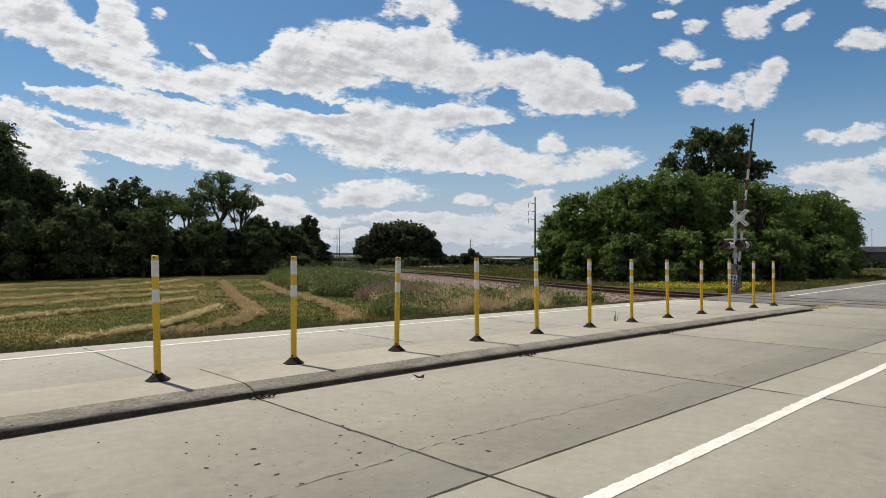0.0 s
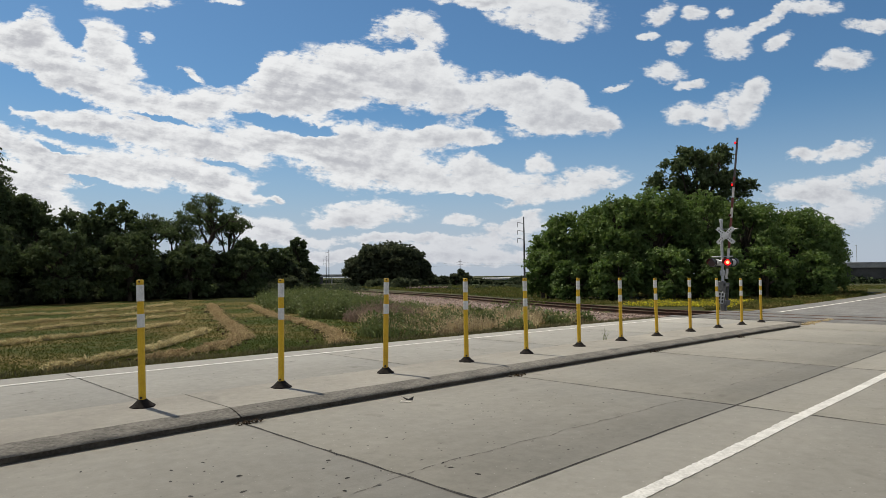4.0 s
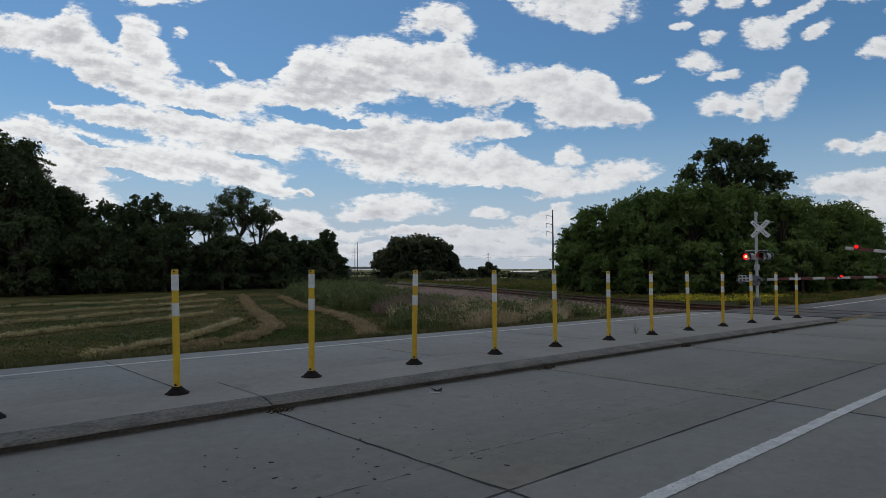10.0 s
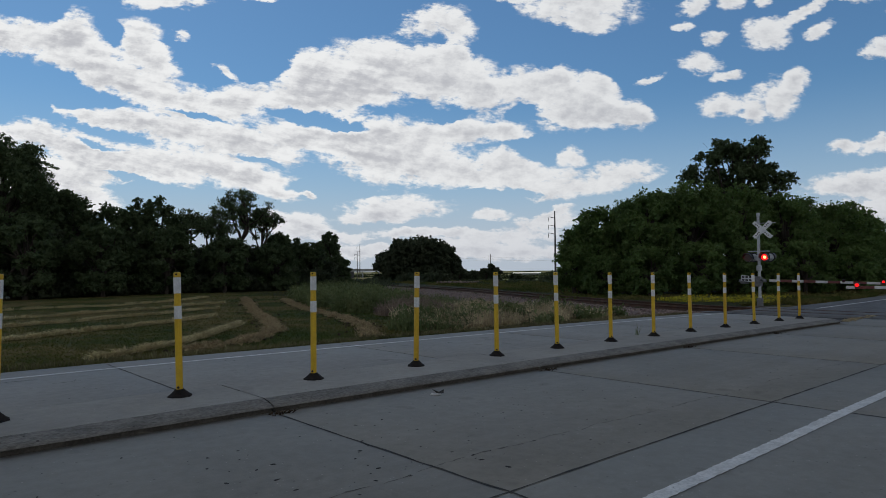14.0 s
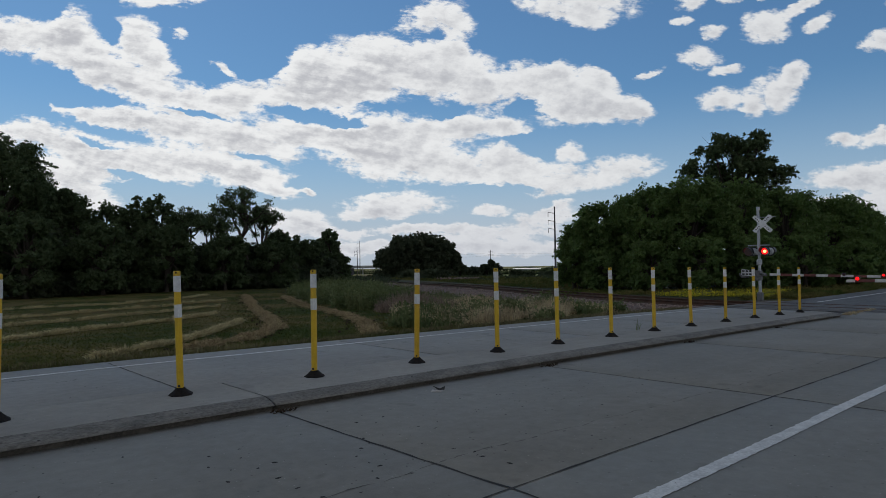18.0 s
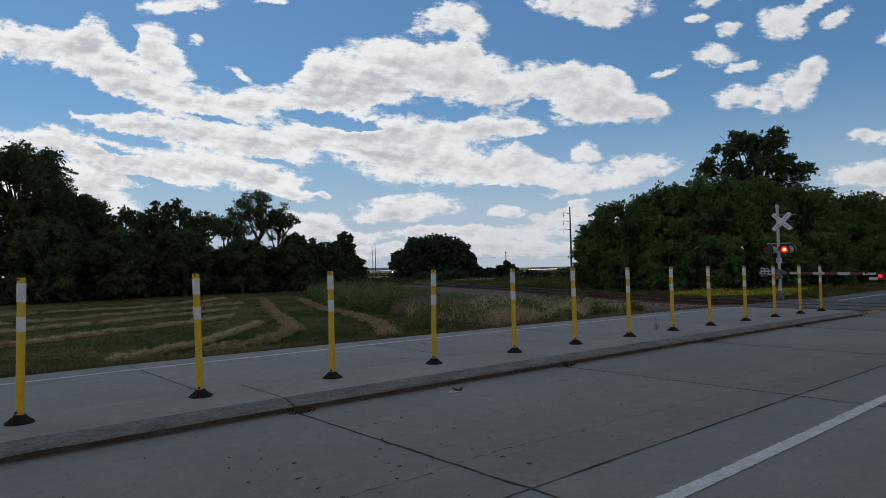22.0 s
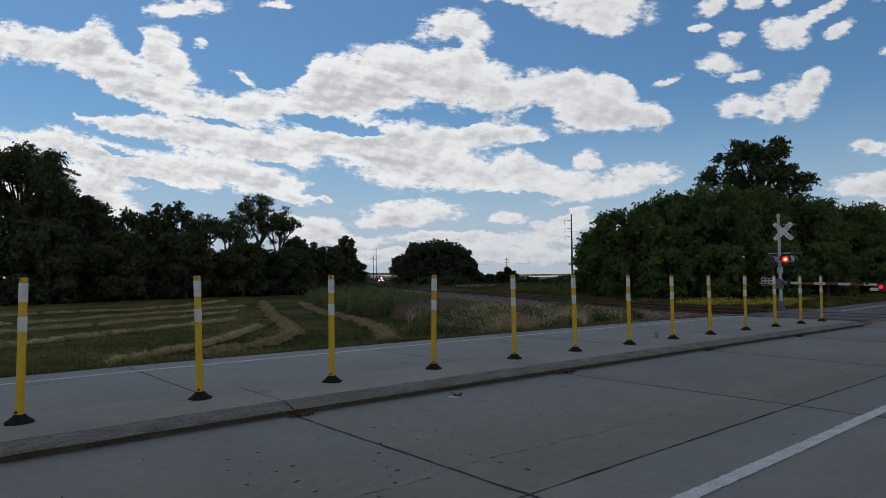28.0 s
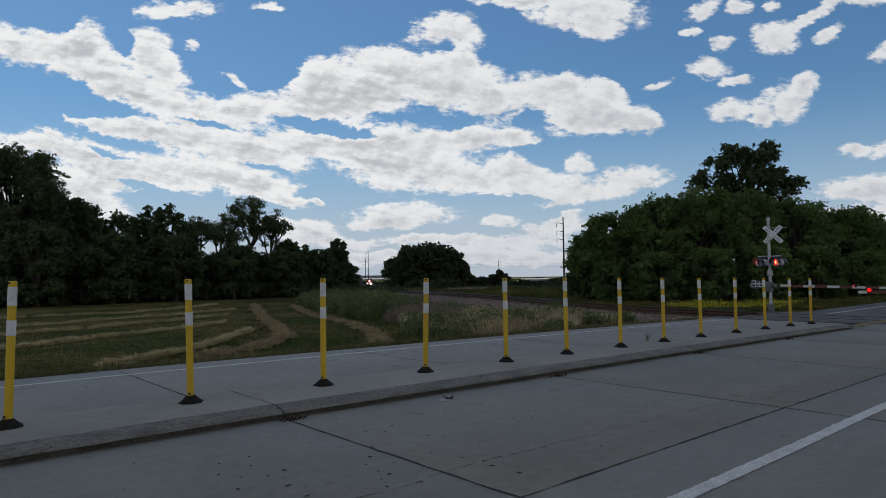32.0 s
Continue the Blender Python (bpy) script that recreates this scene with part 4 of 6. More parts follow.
def make_signal(name, m, reach, arm_length, mast_height, label, spinning):
    signal = thing(name, m, label, "crossing signal", "crossing signals")
    part("mast", tube([((0, 0, 0), 0.056), ((0, 0, mast_height), 0.052)], 14), GALV, signal, "galvanised steel mast")
    part("finial", tube([((0, 0, mast_height - 0.02), 0.066), ((0, 0, mast_height + 0.1), 0.068), ((0, 0, mast_height + 0.12), 0.05)], 12), GALV, signal)
    part("mast_base", box((0.2, 0.2, 0.34), (0, 0, 0.15), 0.03), STEEL_DARK, signal, "steel mast base")
    part("foundation", box((0.6, 0.6, 0.3), (0, 0, -0.16), 0.03), KERB_FOOT, signal, "concrete foundation")
    zc = mast_height - 0.56
    swing = Euler((0, 0, radians(-4 * reach))).to_matrix()
    for face, off in ((-1, -0.085), (1, 0.085)):
        for tilt, lift in ((45, 0.0), (-45, 0.012)):
            turn = swing @ Euler((radians(tilt), 0, 0)).to_matrix()
            centre = swing @ Vector((off + face * lift, reach * 0.16, 0))
            blade = part("crossbuck_blade", box((0.008, 0.86, 0.135), (centre.x, centre.y, zc), 0.0, turn=turn), SIGN_WHITE, signal, "white crossbuck blade")
            for k in (-0.33, -0.25, -0.17, 0.15, 0.23, 0.31):
                p = turn @ Vector((face * 0.006, k, 0))
                part("lettering", box((0.004, 0.04, 0.052), (centre.x + p.x, centre.y + p.y, zc + p.z), 0, turn=turn), STEEL_DARK, blade)
    part("bracket", tube([((0, 0, zc + 0.26), 0.016), ((0, reach * 0.66, zc + 0.25), 0.016)], 6), GALV, signal)
    zl = mast_height - 1.65
    part("lamp_bracket", tube([((0, -0.42, zl + 0.24), 0.022), ((0, 0.42, zl + 0.24), 0.022)], 8), GALV, signal)
    part("lamp_bracket", tube([((0, -0.4, zl), 0.03), ((0, 0.4, zl), 0.03)], 8), GALV, signal)
    part("junction_box", box((0.2, 0.24, 0.22), (0, 0, zl - 0.02), 0.02), GALV, signal, "grey junction box")
    for y in (0.31, -0.31):
        add_lamp(signal, y, zl, -1, spinning)
        back = []
        add_lamp(signal, y, zl, 1, back)
    part("mechanism_box", box((0.3, 0.26, 0.4), (0.0, -reach * 0.06, 0.98), 0.03), STEEL_DARK, signal, "grey gate mechanism box")
    part("small_box", box((0.18, 0.16, 0.22), (0.0, 0.0, zl - 0.42), 0.02), GALV, signal)
    return signal, make_arm(signal, arm_length, (0.0, reach * 0.12, 1.02), reach, reach < 0)


GATE_LENSES = []
FLASHERS = []
FAR_SIGNAL, FAR_ARM = make_signal("crossing_signal", pose(23.9, 3.87, -0.17), -1, 5.92, 3.58, "grey crossing signal mast with white crossbuck and red lamps", FLASHERS)
NEAR_FLASHERS = []
NEAR_SIGNAL, NEAR_ARM = make_signal("crossing_signal", pose(15.6, -8.6, -0.12, 0, 0, 0), 1, 7.0, 3.58, "grey crossing signal mast beside the near lane", NEAR_FLASHERS)


# ---- trees and plants ----
def leaf_cloud(centres, size, rng, tall=1.0, out=None):
    """A cloud of single leaves or leaf sprays: two-triangle blades, each turned its own way."""
    n = len(centres)
    a = rng.normal(size=(n, 3))
    if out is not None:
        a = a * 0.55 + out * 0.8
    a /= np.linalg.norm(a, axis=1, keepdims=True)
    b = rng.normal(size=(n, 3))
    b[:, 2] -= 0.35
    b -= a * (a * b).sum(1, keepdims=True)
    b /= np.linalg.norm(b, axis=1, keepdims=True)
    c = np.cross(a, b)
    s = size * rng.uniform(0.55, 1.35, (n, 1))
    fold = a * s * 0.18
    pts = np.stack([centres - b * s * tall, centres + c * s * 0.5 + fold, centres + b * s * tall, centres - c * s * 0.5 + fold], 1)
    return pts.reshape(-1, 3), np.arange(n * 4).reshape(-1, 4)


def crown_points(blobs, count, rng, shell=0.55):
    """Points spread through the outer part of many overlapping clumps, with ragged sprays at the rim."""
    vol = np.array([b[3] * b[4] for b in blobs])
    pick = rng.choice(len(blobs), count, p=vol / vol.sum())
    c = np.array([b[:3] for b in blobs])[pick]
    r = np.array([(b[3], b[3], b[4]) for b in blobs])[pick]
    # most leaves gather in tufts round the outside of the clump
    tufts = rng.normal(size=(len(blobs), 11, 3))
    tufts[:, :, 2] = tufts[:, :, 2] * 0.8 + 0.15
    tufts /= np.linalg.norm(tufts, axis=2, keepdims=True)
    loose = rng.random((count, 1)) < 0.22
    d = np.where(loose, rng.normal(size=(count, 3)), tufts[pick, rng.integers(0, 11, count)] + rng.normal(0, 0.2, (count, 3)))
    d /= np.linalg.norm(d, axis=1, keepdims=True)
    rad = np.clip(np.abs(rng.normal(0.5 + shell * 0.5, 0.2, (count, 1))), 0, 1.25)
    # sprays: short leafy twigs that stick out of the clump
    k = count * 2 // 5
    lead = rng.integers(0, max(k // 9, 1), k)
    tip_d = rng.normal(size=(max(k // 9, 1), 3))
    tip_d /= np.linalg.norm(tip_d, axis=1, keepdims=True)
    home = rng.integers(0, len(blobs), max(k // 9, 1))
    d[:k] = tip_d[lead]
    c[:k], r[:k] = np.array([b[:3] for b in blobs])[home[lead]], np.array([(b[3], b[3], b[4]) for b in blobs])[home[lead]]
    along = rng.random((k, 1))
    rad[:k] = 0.8 + 0.65 * along
    c[:k] += rng.normal(0, 0.05, (k, 3)) * r[:k] - np.array((0, 0, 0.3)) * along**2 * r[:k]
    bump = 1 + 0.14 * np.sin(d[:, :1] * 9 + c[:, :1] * 3) * np.sin(d[:, 1:2] * 8 + c[:, 2:3] * 2)
    return c + d * r * rad * bump, d


def make_tree(name, x, y, z, height, spread, label, seed, leaves=6000, leaf=0.16, skirt=0.12, airy=0.0, dark=False, clumps=22, category="tree", trunks=1, clump=1.0, boughs=()):
    """Tapered trunk with limbs that reach into the clumps of an uneven crown. boughs: aside, height and size of its main clumps."""
    rng = np.random.default_rng(seed)
    tree = thing(name, pose(x, y, z), label, category)
    blobs, low = [], height * skirt
    for k in range(clumps):
        t = rng.random() ** 0.8
        h = low + (height - low) * (0.12 + 0.8 * t)
        f = (h - low) / (height - low)
        belly = math.sqrt(max(0.06, 1 - ((f - 0.42) / 0.6) ** 2))
        if skirt < 0.04 and f < 0.4:
            belly, h = 0.95, max(0.3, h * 0.75)
        ang, rr = rng.uniform(0, 6.283), spread * belly * (0.35 + 0.5 * rng.random() ** 0.5)
        size = clump * spread * rng.uniform(0.2, 0.36) * (1 - 0.35 * airy) * (0.65 + 0.35 * belly)
        blobs.append((math.cos(ang) * rr, math.sin(ang) * rr, min(h, height - size * 0.7), size, size * rng.uniform(0.6, 0.85)))
    if boughs:
        blobs = []
        for aside, high, size in boughs:
            for k in range(4):
                deep, off = rng.uniform(-1.3, 1.3), rng.normal(0, 0.3, 2)
                blobs.append((ASIDE[0] * (aside + off[0]) + AHEAD[0] * deep, ASIDE[1] * (aside + off[0]) + AHEAD[1] * deep, high - z + off[1], size * rng.uniform(0.55, 0.85), size * rng.uniform(0.45, 0.7)))
    else:
        blobs.append((0, 0, height - spread * 0.22 * clump, spread * 0.28 * clump, spread * 0.22 * clump))
    bm = bmesh.new()
    for k in range(trunks):
        ox, oy = (0, 0) if k == 0 else rng.uniform(-0.5, 0.5, 2)
        top = Vector((rng.uniform(-0.3, 0.3), rng.uniform(-0.3, 0.3), height * 0.72))
        r0 = 0.022 * height + 0.05
        stem = [((ox, oy, -0.15), r0 * 1.35), ((ox, oy, 0.25), r0), ((ox + top.x * 0.5, oy + top.y * 0.5, height * 0.3), r0 * 0.75), ((ox + top.x, oy + top.y, height * 0.55), r0 * 0.45), ((ox + top.x * 1.5, oy, height * 0.8), r0 * 0.15)]
        tube(stem, 8, bm)
    for b in blobs[:: 1 if airy else 2]:
        start = height * rng.uniform(0.18, 0.5)
        p0, p2 = Vector((0, 0, start)), Vector(b[:3])
        mid = p0.lerp(p2, 0.5) + Vector((rng.uniform(-0.2, 0.2), rng.uniform(-0.2, 0.2), 0.12 * height * rng.random()))
        tube([(p0, 0.05 + 0.006 * height), (mid, 0.03 + 0.003 * height), (p2, 0.015)], 5, bm)
        if airy:
            for _ in range(3):
                tip = p2 + Vector(rng.normal(size=3)) * b[3] * 0.7
                tube([(mid.lerp(p2, 0.6), 0.018), (tip, 0.006)], 4, bm)
    part("trunk", bm, BARK, tree, "dark bark trunk and limbs")
    pts, out = crown_points(blobs, leaves, rng, 0.35 if airy else 0.5)
    pts[:, 2] = np.maximum(pts[:, 2], 0.08 + 0.3 * rng.random(len(pts)))
    v1, f1 = leaf_cloud(pts, leaf, rng, 0.9, out)
    inner, _ = crown_points(blobs, leaves // 4, rng, 0.0)
    inner[:, 2] = np.maximum(inner[:, 2], 0.1)
    v2, f2 = leaf_cloud(inner * (0.88, 0.88, 0.94), leaf * 2.2, rng, 0.8)
    if airy:
        v2, f2 = v2[:0], f2[:0]
    mesh = raw_mesh("crown", np.concatenate([v1, v2]), np.concatenate([f1, f2 + len(v1)]))
    # dark 2 takes the leaf tone that carries shade in its colour
    link("crown", mesh, (SHADED_SCRUB_LEAF if dark == 2 else LEAF_DARK) if dark else LEAF, tree, "dark green crown" if dark else "green leafy crown")
    return tree


def make_open_tree(name, x, y, z, height, spread, label, seed, leaves=90, leaf=0.12, fork=0.3, levels=4, tuft=0.5, dark=True, widths=(0.5, 1.0)):
    """A tree whose trunk forks again and again, with a flat tuft of leaves at the end of every twig and sky between them."""
    rng = np.random.default_rng(seed)
    tree = thing(name, pose(x, y, z), label, "tree")
    limbs, tips = [], []

    def grow(p, way, length, level):
        bow = Vector(rng.normal(0, 0.12, 3)) * length
        end = p + way * length
        limbs.append((p, p.lerp(end, 0.5) + bow, end, level))
        if level == 0:
            tips.append(end)
            return
        turn = rng.uniform(0, 6.283)
        if level == levels:
            grow(end, (way + Vector(rng.normal(0, 0.1, 3))).normalized(), length * 0.8, level - 1)
        count = 3 if level >= levels - 1 else 2 + int(rng.random() < 0.55)
        for k in range(count):
            ang, off = turn + 6.283 * k / count + rng.uniform(-0.5, 0.5), rng.uniform(*widths)
            side = Vector((math.cos(ang), math.sin(ang), 0))
            branch = (way * math.cos(off) + side * math.sin(off) + Vector((0, 0, 0.12))).normalized()
            grow(end, branch, length * rng.uniform(0.58, 0.85), level - 1)
            if level < levels and rng.random() < 0.35:
                tips.append(end)

    grow(Vector((0, 0, 0)), Vector((rng.normal(0, 0.06), rng.normal(0, 0.06), 1)).normalized(), 1.0, levels)
    high = max(t.z for t in tips)
    trunk_end = 1.0
    wide = sorted(math.hypot(t.x, t.y) for t in tips)[int(len(tips) * 0.93)]

    def fit(v):
        low = fork * height
        h = v.z * low if v.z < trunk_end else low + (v.z - trunk_end) / (high - trunk_end) * (height - tuft * 0.4 - low)
        return Vector((v.x / wide * spread, v.y / wide * spread, h))

    bm = bmesh.new()
    thick = 0.02 * height + 0.05
    for p, mid, end, level in limbs:
        r0, r1 = thick * 0.6 ** (levels - level), thick * 0.6 ** (levels - level + 1)
        if level == levels:
            r0 *= 1.4
        tube([(fit(p), max(r0, 0.018)), (fit(mid), max((r0 + r1) / 2, 0.015)), (fit(end), max(r1, 0.01))], 6 if level > 1 else 4, bm)
    part("trunk", bm, BARK, tree, "dark forked trunk and limbs")
    ends = np.array([fit(t) for t in tips])
    n = len(ends) * leaves
    pick = rng.integers(0, len(ends), n)
    size = tuft * rng.uniform(0.6, 1.25, (len(ends), 1))
    pts = ends[pick] + rng.normal(0, 0.5, (n, 3)) * size[pick] * (1, 1, 0.62)
    link("crown", raw_mesh("crown", *leaf_cloud(pts, leaf, rng, 0.9)), LEAF_DARK if dark else LEAF, tree, "open green crown of separate leaf tufts")
    return tree


def open_tree_at(name, r, d, top, spread, label, seed, **more):
    x, y = plan(r, d)
    z = ground_z(x, y)
    return make_open_tree(name, x, y, z, top - z, spread, label, seed, **more)


def tree_at(name, r, d, top, spread, label, seed, **more):
    x, y = plan(r, d)
    z = ground_z(x, y)
    return make_tree(name, x, y, z, top - z, spread, label, seed, **more)


def make_right_grove():
    """Mulberry and elm thicket behind the crossing, with one taller tree standing out of it."""
    spec = ((8.9, 40.5, 5.4, 2.3, 7500), (11.0, 39.0, 6.2, 2.6, 8500), (13.8, 39.5, 6.8, 2.8, 9500), (17.0, 40.5, 6.6, 2.8, 9000), (20.6, 41.5, 6.2, 2.8, 9000), (24.5, 43.5, 5.8, 2.8, 8500), (27.2, 45.5, 5.8, 2.5, 7500), (28.9, 47.0, 5.5, 1.9, 5500), (7.9, 42.0, 4.6, 1.7, 5000), (12.0, 43.0, 6.0, 2.6, 5000), (16.0, 44.0, 6.4, 2.8, 5000), (21.5, 45.2, 6.0, 2.8, 5000), (25.0, 47.0, 5.4, 2.4, 4500))
    for k, (r, d, top, spread, count) in enumerate(spec):
        tree_at("thicket_tree", r, d, top, spread, "dense leafy thicket tree with branches down to the grass", 40 + k, leaves=int(count * 2.5), leaf=0.092, skirt=0.0, clumps=95, trunks=2, clump=0.8)
    boughs = ((-2.6, 8.0, 0.85), (-2.1, 9.2, 0.8), (-1.0, 9.7, 0.85), (0.23, 9.5, 0.9), (1.4, 9.8, 0.85), (2.11, 8.4, 0.85), (3.1, 7.6, 0.8), (0.16, 8.3, 1.0), (-1.33, 7.8, 0.95), (1.17, 8.2, 0.9), (-0.47, 7.0, 1.0), (0.86, 6.9, 1.0), (2.03, 6.8, 0.9), (-1.72, 6.6, 0.9))
    tree_at("tall_tree", 19.4, 45.5, 10.5, 3.7, "tall broad-leaved tree rising out of the thicket", 63, leaves=20000, leaf=0.13, airy=0.3, dark=True, boughs=boughs)
    for k, (r, d, top, spread) in enumerate(((10.6, 36.5, 2.6, 1.5), (13.6, 36.2, 2.9, 1.7), (16.8, 36.8, 3.0, 1.8), (20.0, 38.0, 2.9, 1.8), (24.0, 40.5, 2.7, 1.8), (26.5, 43.5, 2.4, 1.7), (8.0, 43, 4.2, 1.5), (7.2, 41.5, 3.2, 1.3), (8.6, 38.6, 2.4, 1.3))):
        tree_at("thicket_bush", r, d, top, spread, "leafy bush at the foot of the thicket", 70 + k, leaves=6500, leaf=0.094, skirt=0.0, clumps=30, category="bush")


def make_left_wood():
    """Belt of trees along the far side of the hay field."""
    spec = ((-34.6, 46.5, 11.9, 4.6, 0), (-32.4, 49, 8.8, 2.6, 0), (-31.0, 50, 7.8, 2.6, 0), (-28.6, 50.5, 7.1, 2.4, 0), (-26.4, 51, 7.5, 2.2, 0), (-24.8, 51.5, 7.7, 2.0, 0), (-22.9, 52, 6.6, 1.9, 0.7), (-21.4, 54, 6.9, 1.9, 0.9), (-19.9, 56, 8.7, 2.6, 1.0), (-18.4, 58, 7.2, 1.8, 1.0), (-17.4, 60, 5.2, 1.7, 0), (-16.0, 61, 4.6, 1.8, 0), (-14.8, 62.5, 4.3, 1.8, 0), (-13.9, 66, 5.5, 1.5, 0), (-41, 44, 12.0, 3.8, 0), (-35, 54, 8.6, 3.2, 0), (-12.8, 66, 2.9, 1.3, 0), (-29, 41.5, 5.2, 2.6, 0), (-25.5, 44.5, 5.0, 2.4, 0), (-22.3, 47.5, 4.9, 2.3, 0), (-19, 50.5, 4.4, 2.2, 0), (-16, 54, 4.0, 2.0, 0))
    for k, (r, d, top, spread, airy) in enumerate(spec):
        if airy > 0.5:
            open_tree_at("field_tree", r, d, top, spread, "airy field-edge tree with bare limbs showing", 100 + k, leaves=48, leaf=0.1, fork=0.5, tuft=0.4)
            continue
        tree_at("field_tree", r, d, top, spread, "dark dense tree at the edge of the hay field", 100 + k, leaves=34000 if top > 11 else 10500, leaf=0.12, skirt=0.0, airy=airy, dark=True, clumps=110 if top > 11 else 60, clump=0.62 if top > 11 else 0.72)
    rng = random.Random(12)
    for k in range(22):
        f = k / 21
        r, d = -35 + 20.8 * f + rng.uniform(-0.5, 0.5), 42.5 + 21 * f**1.2 + rng.uniform(-1, 0.6)
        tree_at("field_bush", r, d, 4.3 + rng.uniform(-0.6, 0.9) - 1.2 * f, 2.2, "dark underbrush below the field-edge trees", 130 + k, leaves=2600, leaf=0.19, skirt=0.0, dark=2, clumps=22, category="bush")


def make_low_brush():
    rng = random.Random(15)
    for k in range(26):
        f = k / 25
        r, d = -31 + 17.4 * f + rng.uniform(-0.5, 0.5), 40.2 + 18.5 * f + rng.uniform(-0.4, 2.0)
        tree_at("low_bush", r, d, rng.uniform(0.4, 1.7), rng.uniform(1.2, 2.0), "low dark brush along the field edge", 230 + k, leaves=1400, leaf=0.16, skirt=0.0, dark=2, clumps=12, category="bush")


def make_track_scrub():
    rng = random.Random(19)
    for k in range(26):
        d = 84 + 11.5 * k + rng.uniform(-3, 3)
        for side in (-1, 1):
            off = side * rng.uniform(5.5, 8.5)
            r = float(np.interp(d, TRACK_D, TRACK_R)) + off
            x, y = plan(r, d)
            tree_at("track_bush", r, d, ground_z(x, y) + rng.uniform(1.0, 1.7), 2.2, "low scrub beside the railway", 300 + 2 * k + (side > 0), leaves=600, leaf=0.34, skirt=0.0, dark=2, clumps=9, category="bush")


def make_middle_trees():
    for k, (r, d, top, spread) in enumerate(((-11.4, 112, 5.9, 3.4), (-7.8, 114, 7.6, 5.0), (-4.2, 112, 6.0, 3.4), (-13.0, 110, 4.4, 2.4), (-2.0, 113, 4.2, 2.0), (-9.6, 111, 6.9, 3.6), (-6.0, 111, 6.9, 3.6))):
        tree_at("round_tree", r, d, top, spread, "round dark tree clump beside the railway", 180 + k, leaves=6000, leaf=0.3, skirt=0.0, dark=2, clumps=44)
    for k, (r, d, top, spread) in enumerate(((5.4, 125, 2.6, 1.6), (4.6, 124, 1.7, 1.5), (6.6, 124, 1.5, 1.3), (1.5, 130, 1.2, 2.2), (-0.6, 126, 1.3, 2.0), (15.2, 112, 0.2, 0.9), (17.6, 104, 0.9, 1.1), (19, 108, 1.0, 1.5), (3.2, 150, 1.2, 2.6), (6.0, 160, 1.0, 2.2), (0.5, 135, 1.5, 2.4), (-1.5, 140, 1.6, 2.6), (21.5, 150, -0.4, 1.6), (17, 165, -0.3, 1.8), (20, 160, -0.5, 1.6), (23.4, 158, -0.2, 1.9), (12.5, 150, 0.4, 1.6), (25.6, 150, 0.9, 2.0))):
        tree_at("track_bush", r, d, top, spread, "low scrub beside the railway", 190 + k, leaves=1500, leaf=0.28, skirt=0.0, dark=2, clumps=12, category="bush")


make_right_grove()
make_left_wood()
make_low_brush()
make_track_scrub()
make_middle_trees()


def blades(points, heights, width, rng, lean=0.35, sides=1):
    """Thin upright blades: a bent strip of two quads each."""
    n = len(points)
    ang = rng.uniform(0, 6.283, n)
    w = np.stack([np.cos(ang), np.sin(ang), np.zeros(n)], 1) * width * rng.uniform(0.6, 1.4, (n, 1))
    tip = rng.normal(0, lean, (n, 3)) * heights[:, None]
    tip[:, 2] = heights
    mid = points + tip * np.array((0.35, 0.35, 0.6))
    top = points + tip
    v = np.stack([points - w, points + w, mid + w * 0.7, mid - w * 0.7, top + w * 0.12, top - w * 0.12], 1).reshape(-1, 3)
    i = np.arange(n)[:, None] * 6
    f = np.concatenate([i + np.array((0, 1, 2, 3)), i + np.array((3, 2, 4, 5))], 0)
    return v, f


def ground_points(xy):
    return np.array([(x, y, ground_z(x, y)) for x, y in xy])


def stuff(name, mesh, material, label, category):
    return tagged(link(name, mesh, material), label, category, kind="stuff")


ROWS_OF_HAY = (((-4, 26.5), (4.0, 29.6), (6.9, 28.6), (8.9, 29.7), (11.6, 31.5), (13.7, 33.6)), ((-4, 21.0), (2.7, 22.4), (3.9, 23.0), (5.9, 24.0), (7.8, 23.9), (9.3, 25.2), (11.6, 25.9)), ((-4, 13.6), (1.8, 17.5), (2.8, 17.9), (4.7, 19.4), (6.7, 20.1), (8.6, 21.5), (9.4, 21.5)), ((-4, 7.2), (0.7, 10.8), (1.4, 11.7), (2.2, 12.2), (2.9, 12.6), (3.9, 13.5), (4.8, 14.1), (7.1, 16.4)), ((0.2, 4.5), (0.9, 5.1), (1.6, 5.8), (2.2, 6.2), (3.0, 7.2), (4.4, 9.2), (5.8, 11.3)), ((1.8, 4.9), (2.8, 5.3), (3.7, 6.1), (5.0, 7.7), (6.7, 11.3), (9.0, 17.0), (11.6, 23.2), (14.9, 30.7)), ((5.7, 4.6), (7.2, 7.2), (8.9, 10.5), (10.2, 14.0), (11.8, 18.4), (15.1, 26.2)))


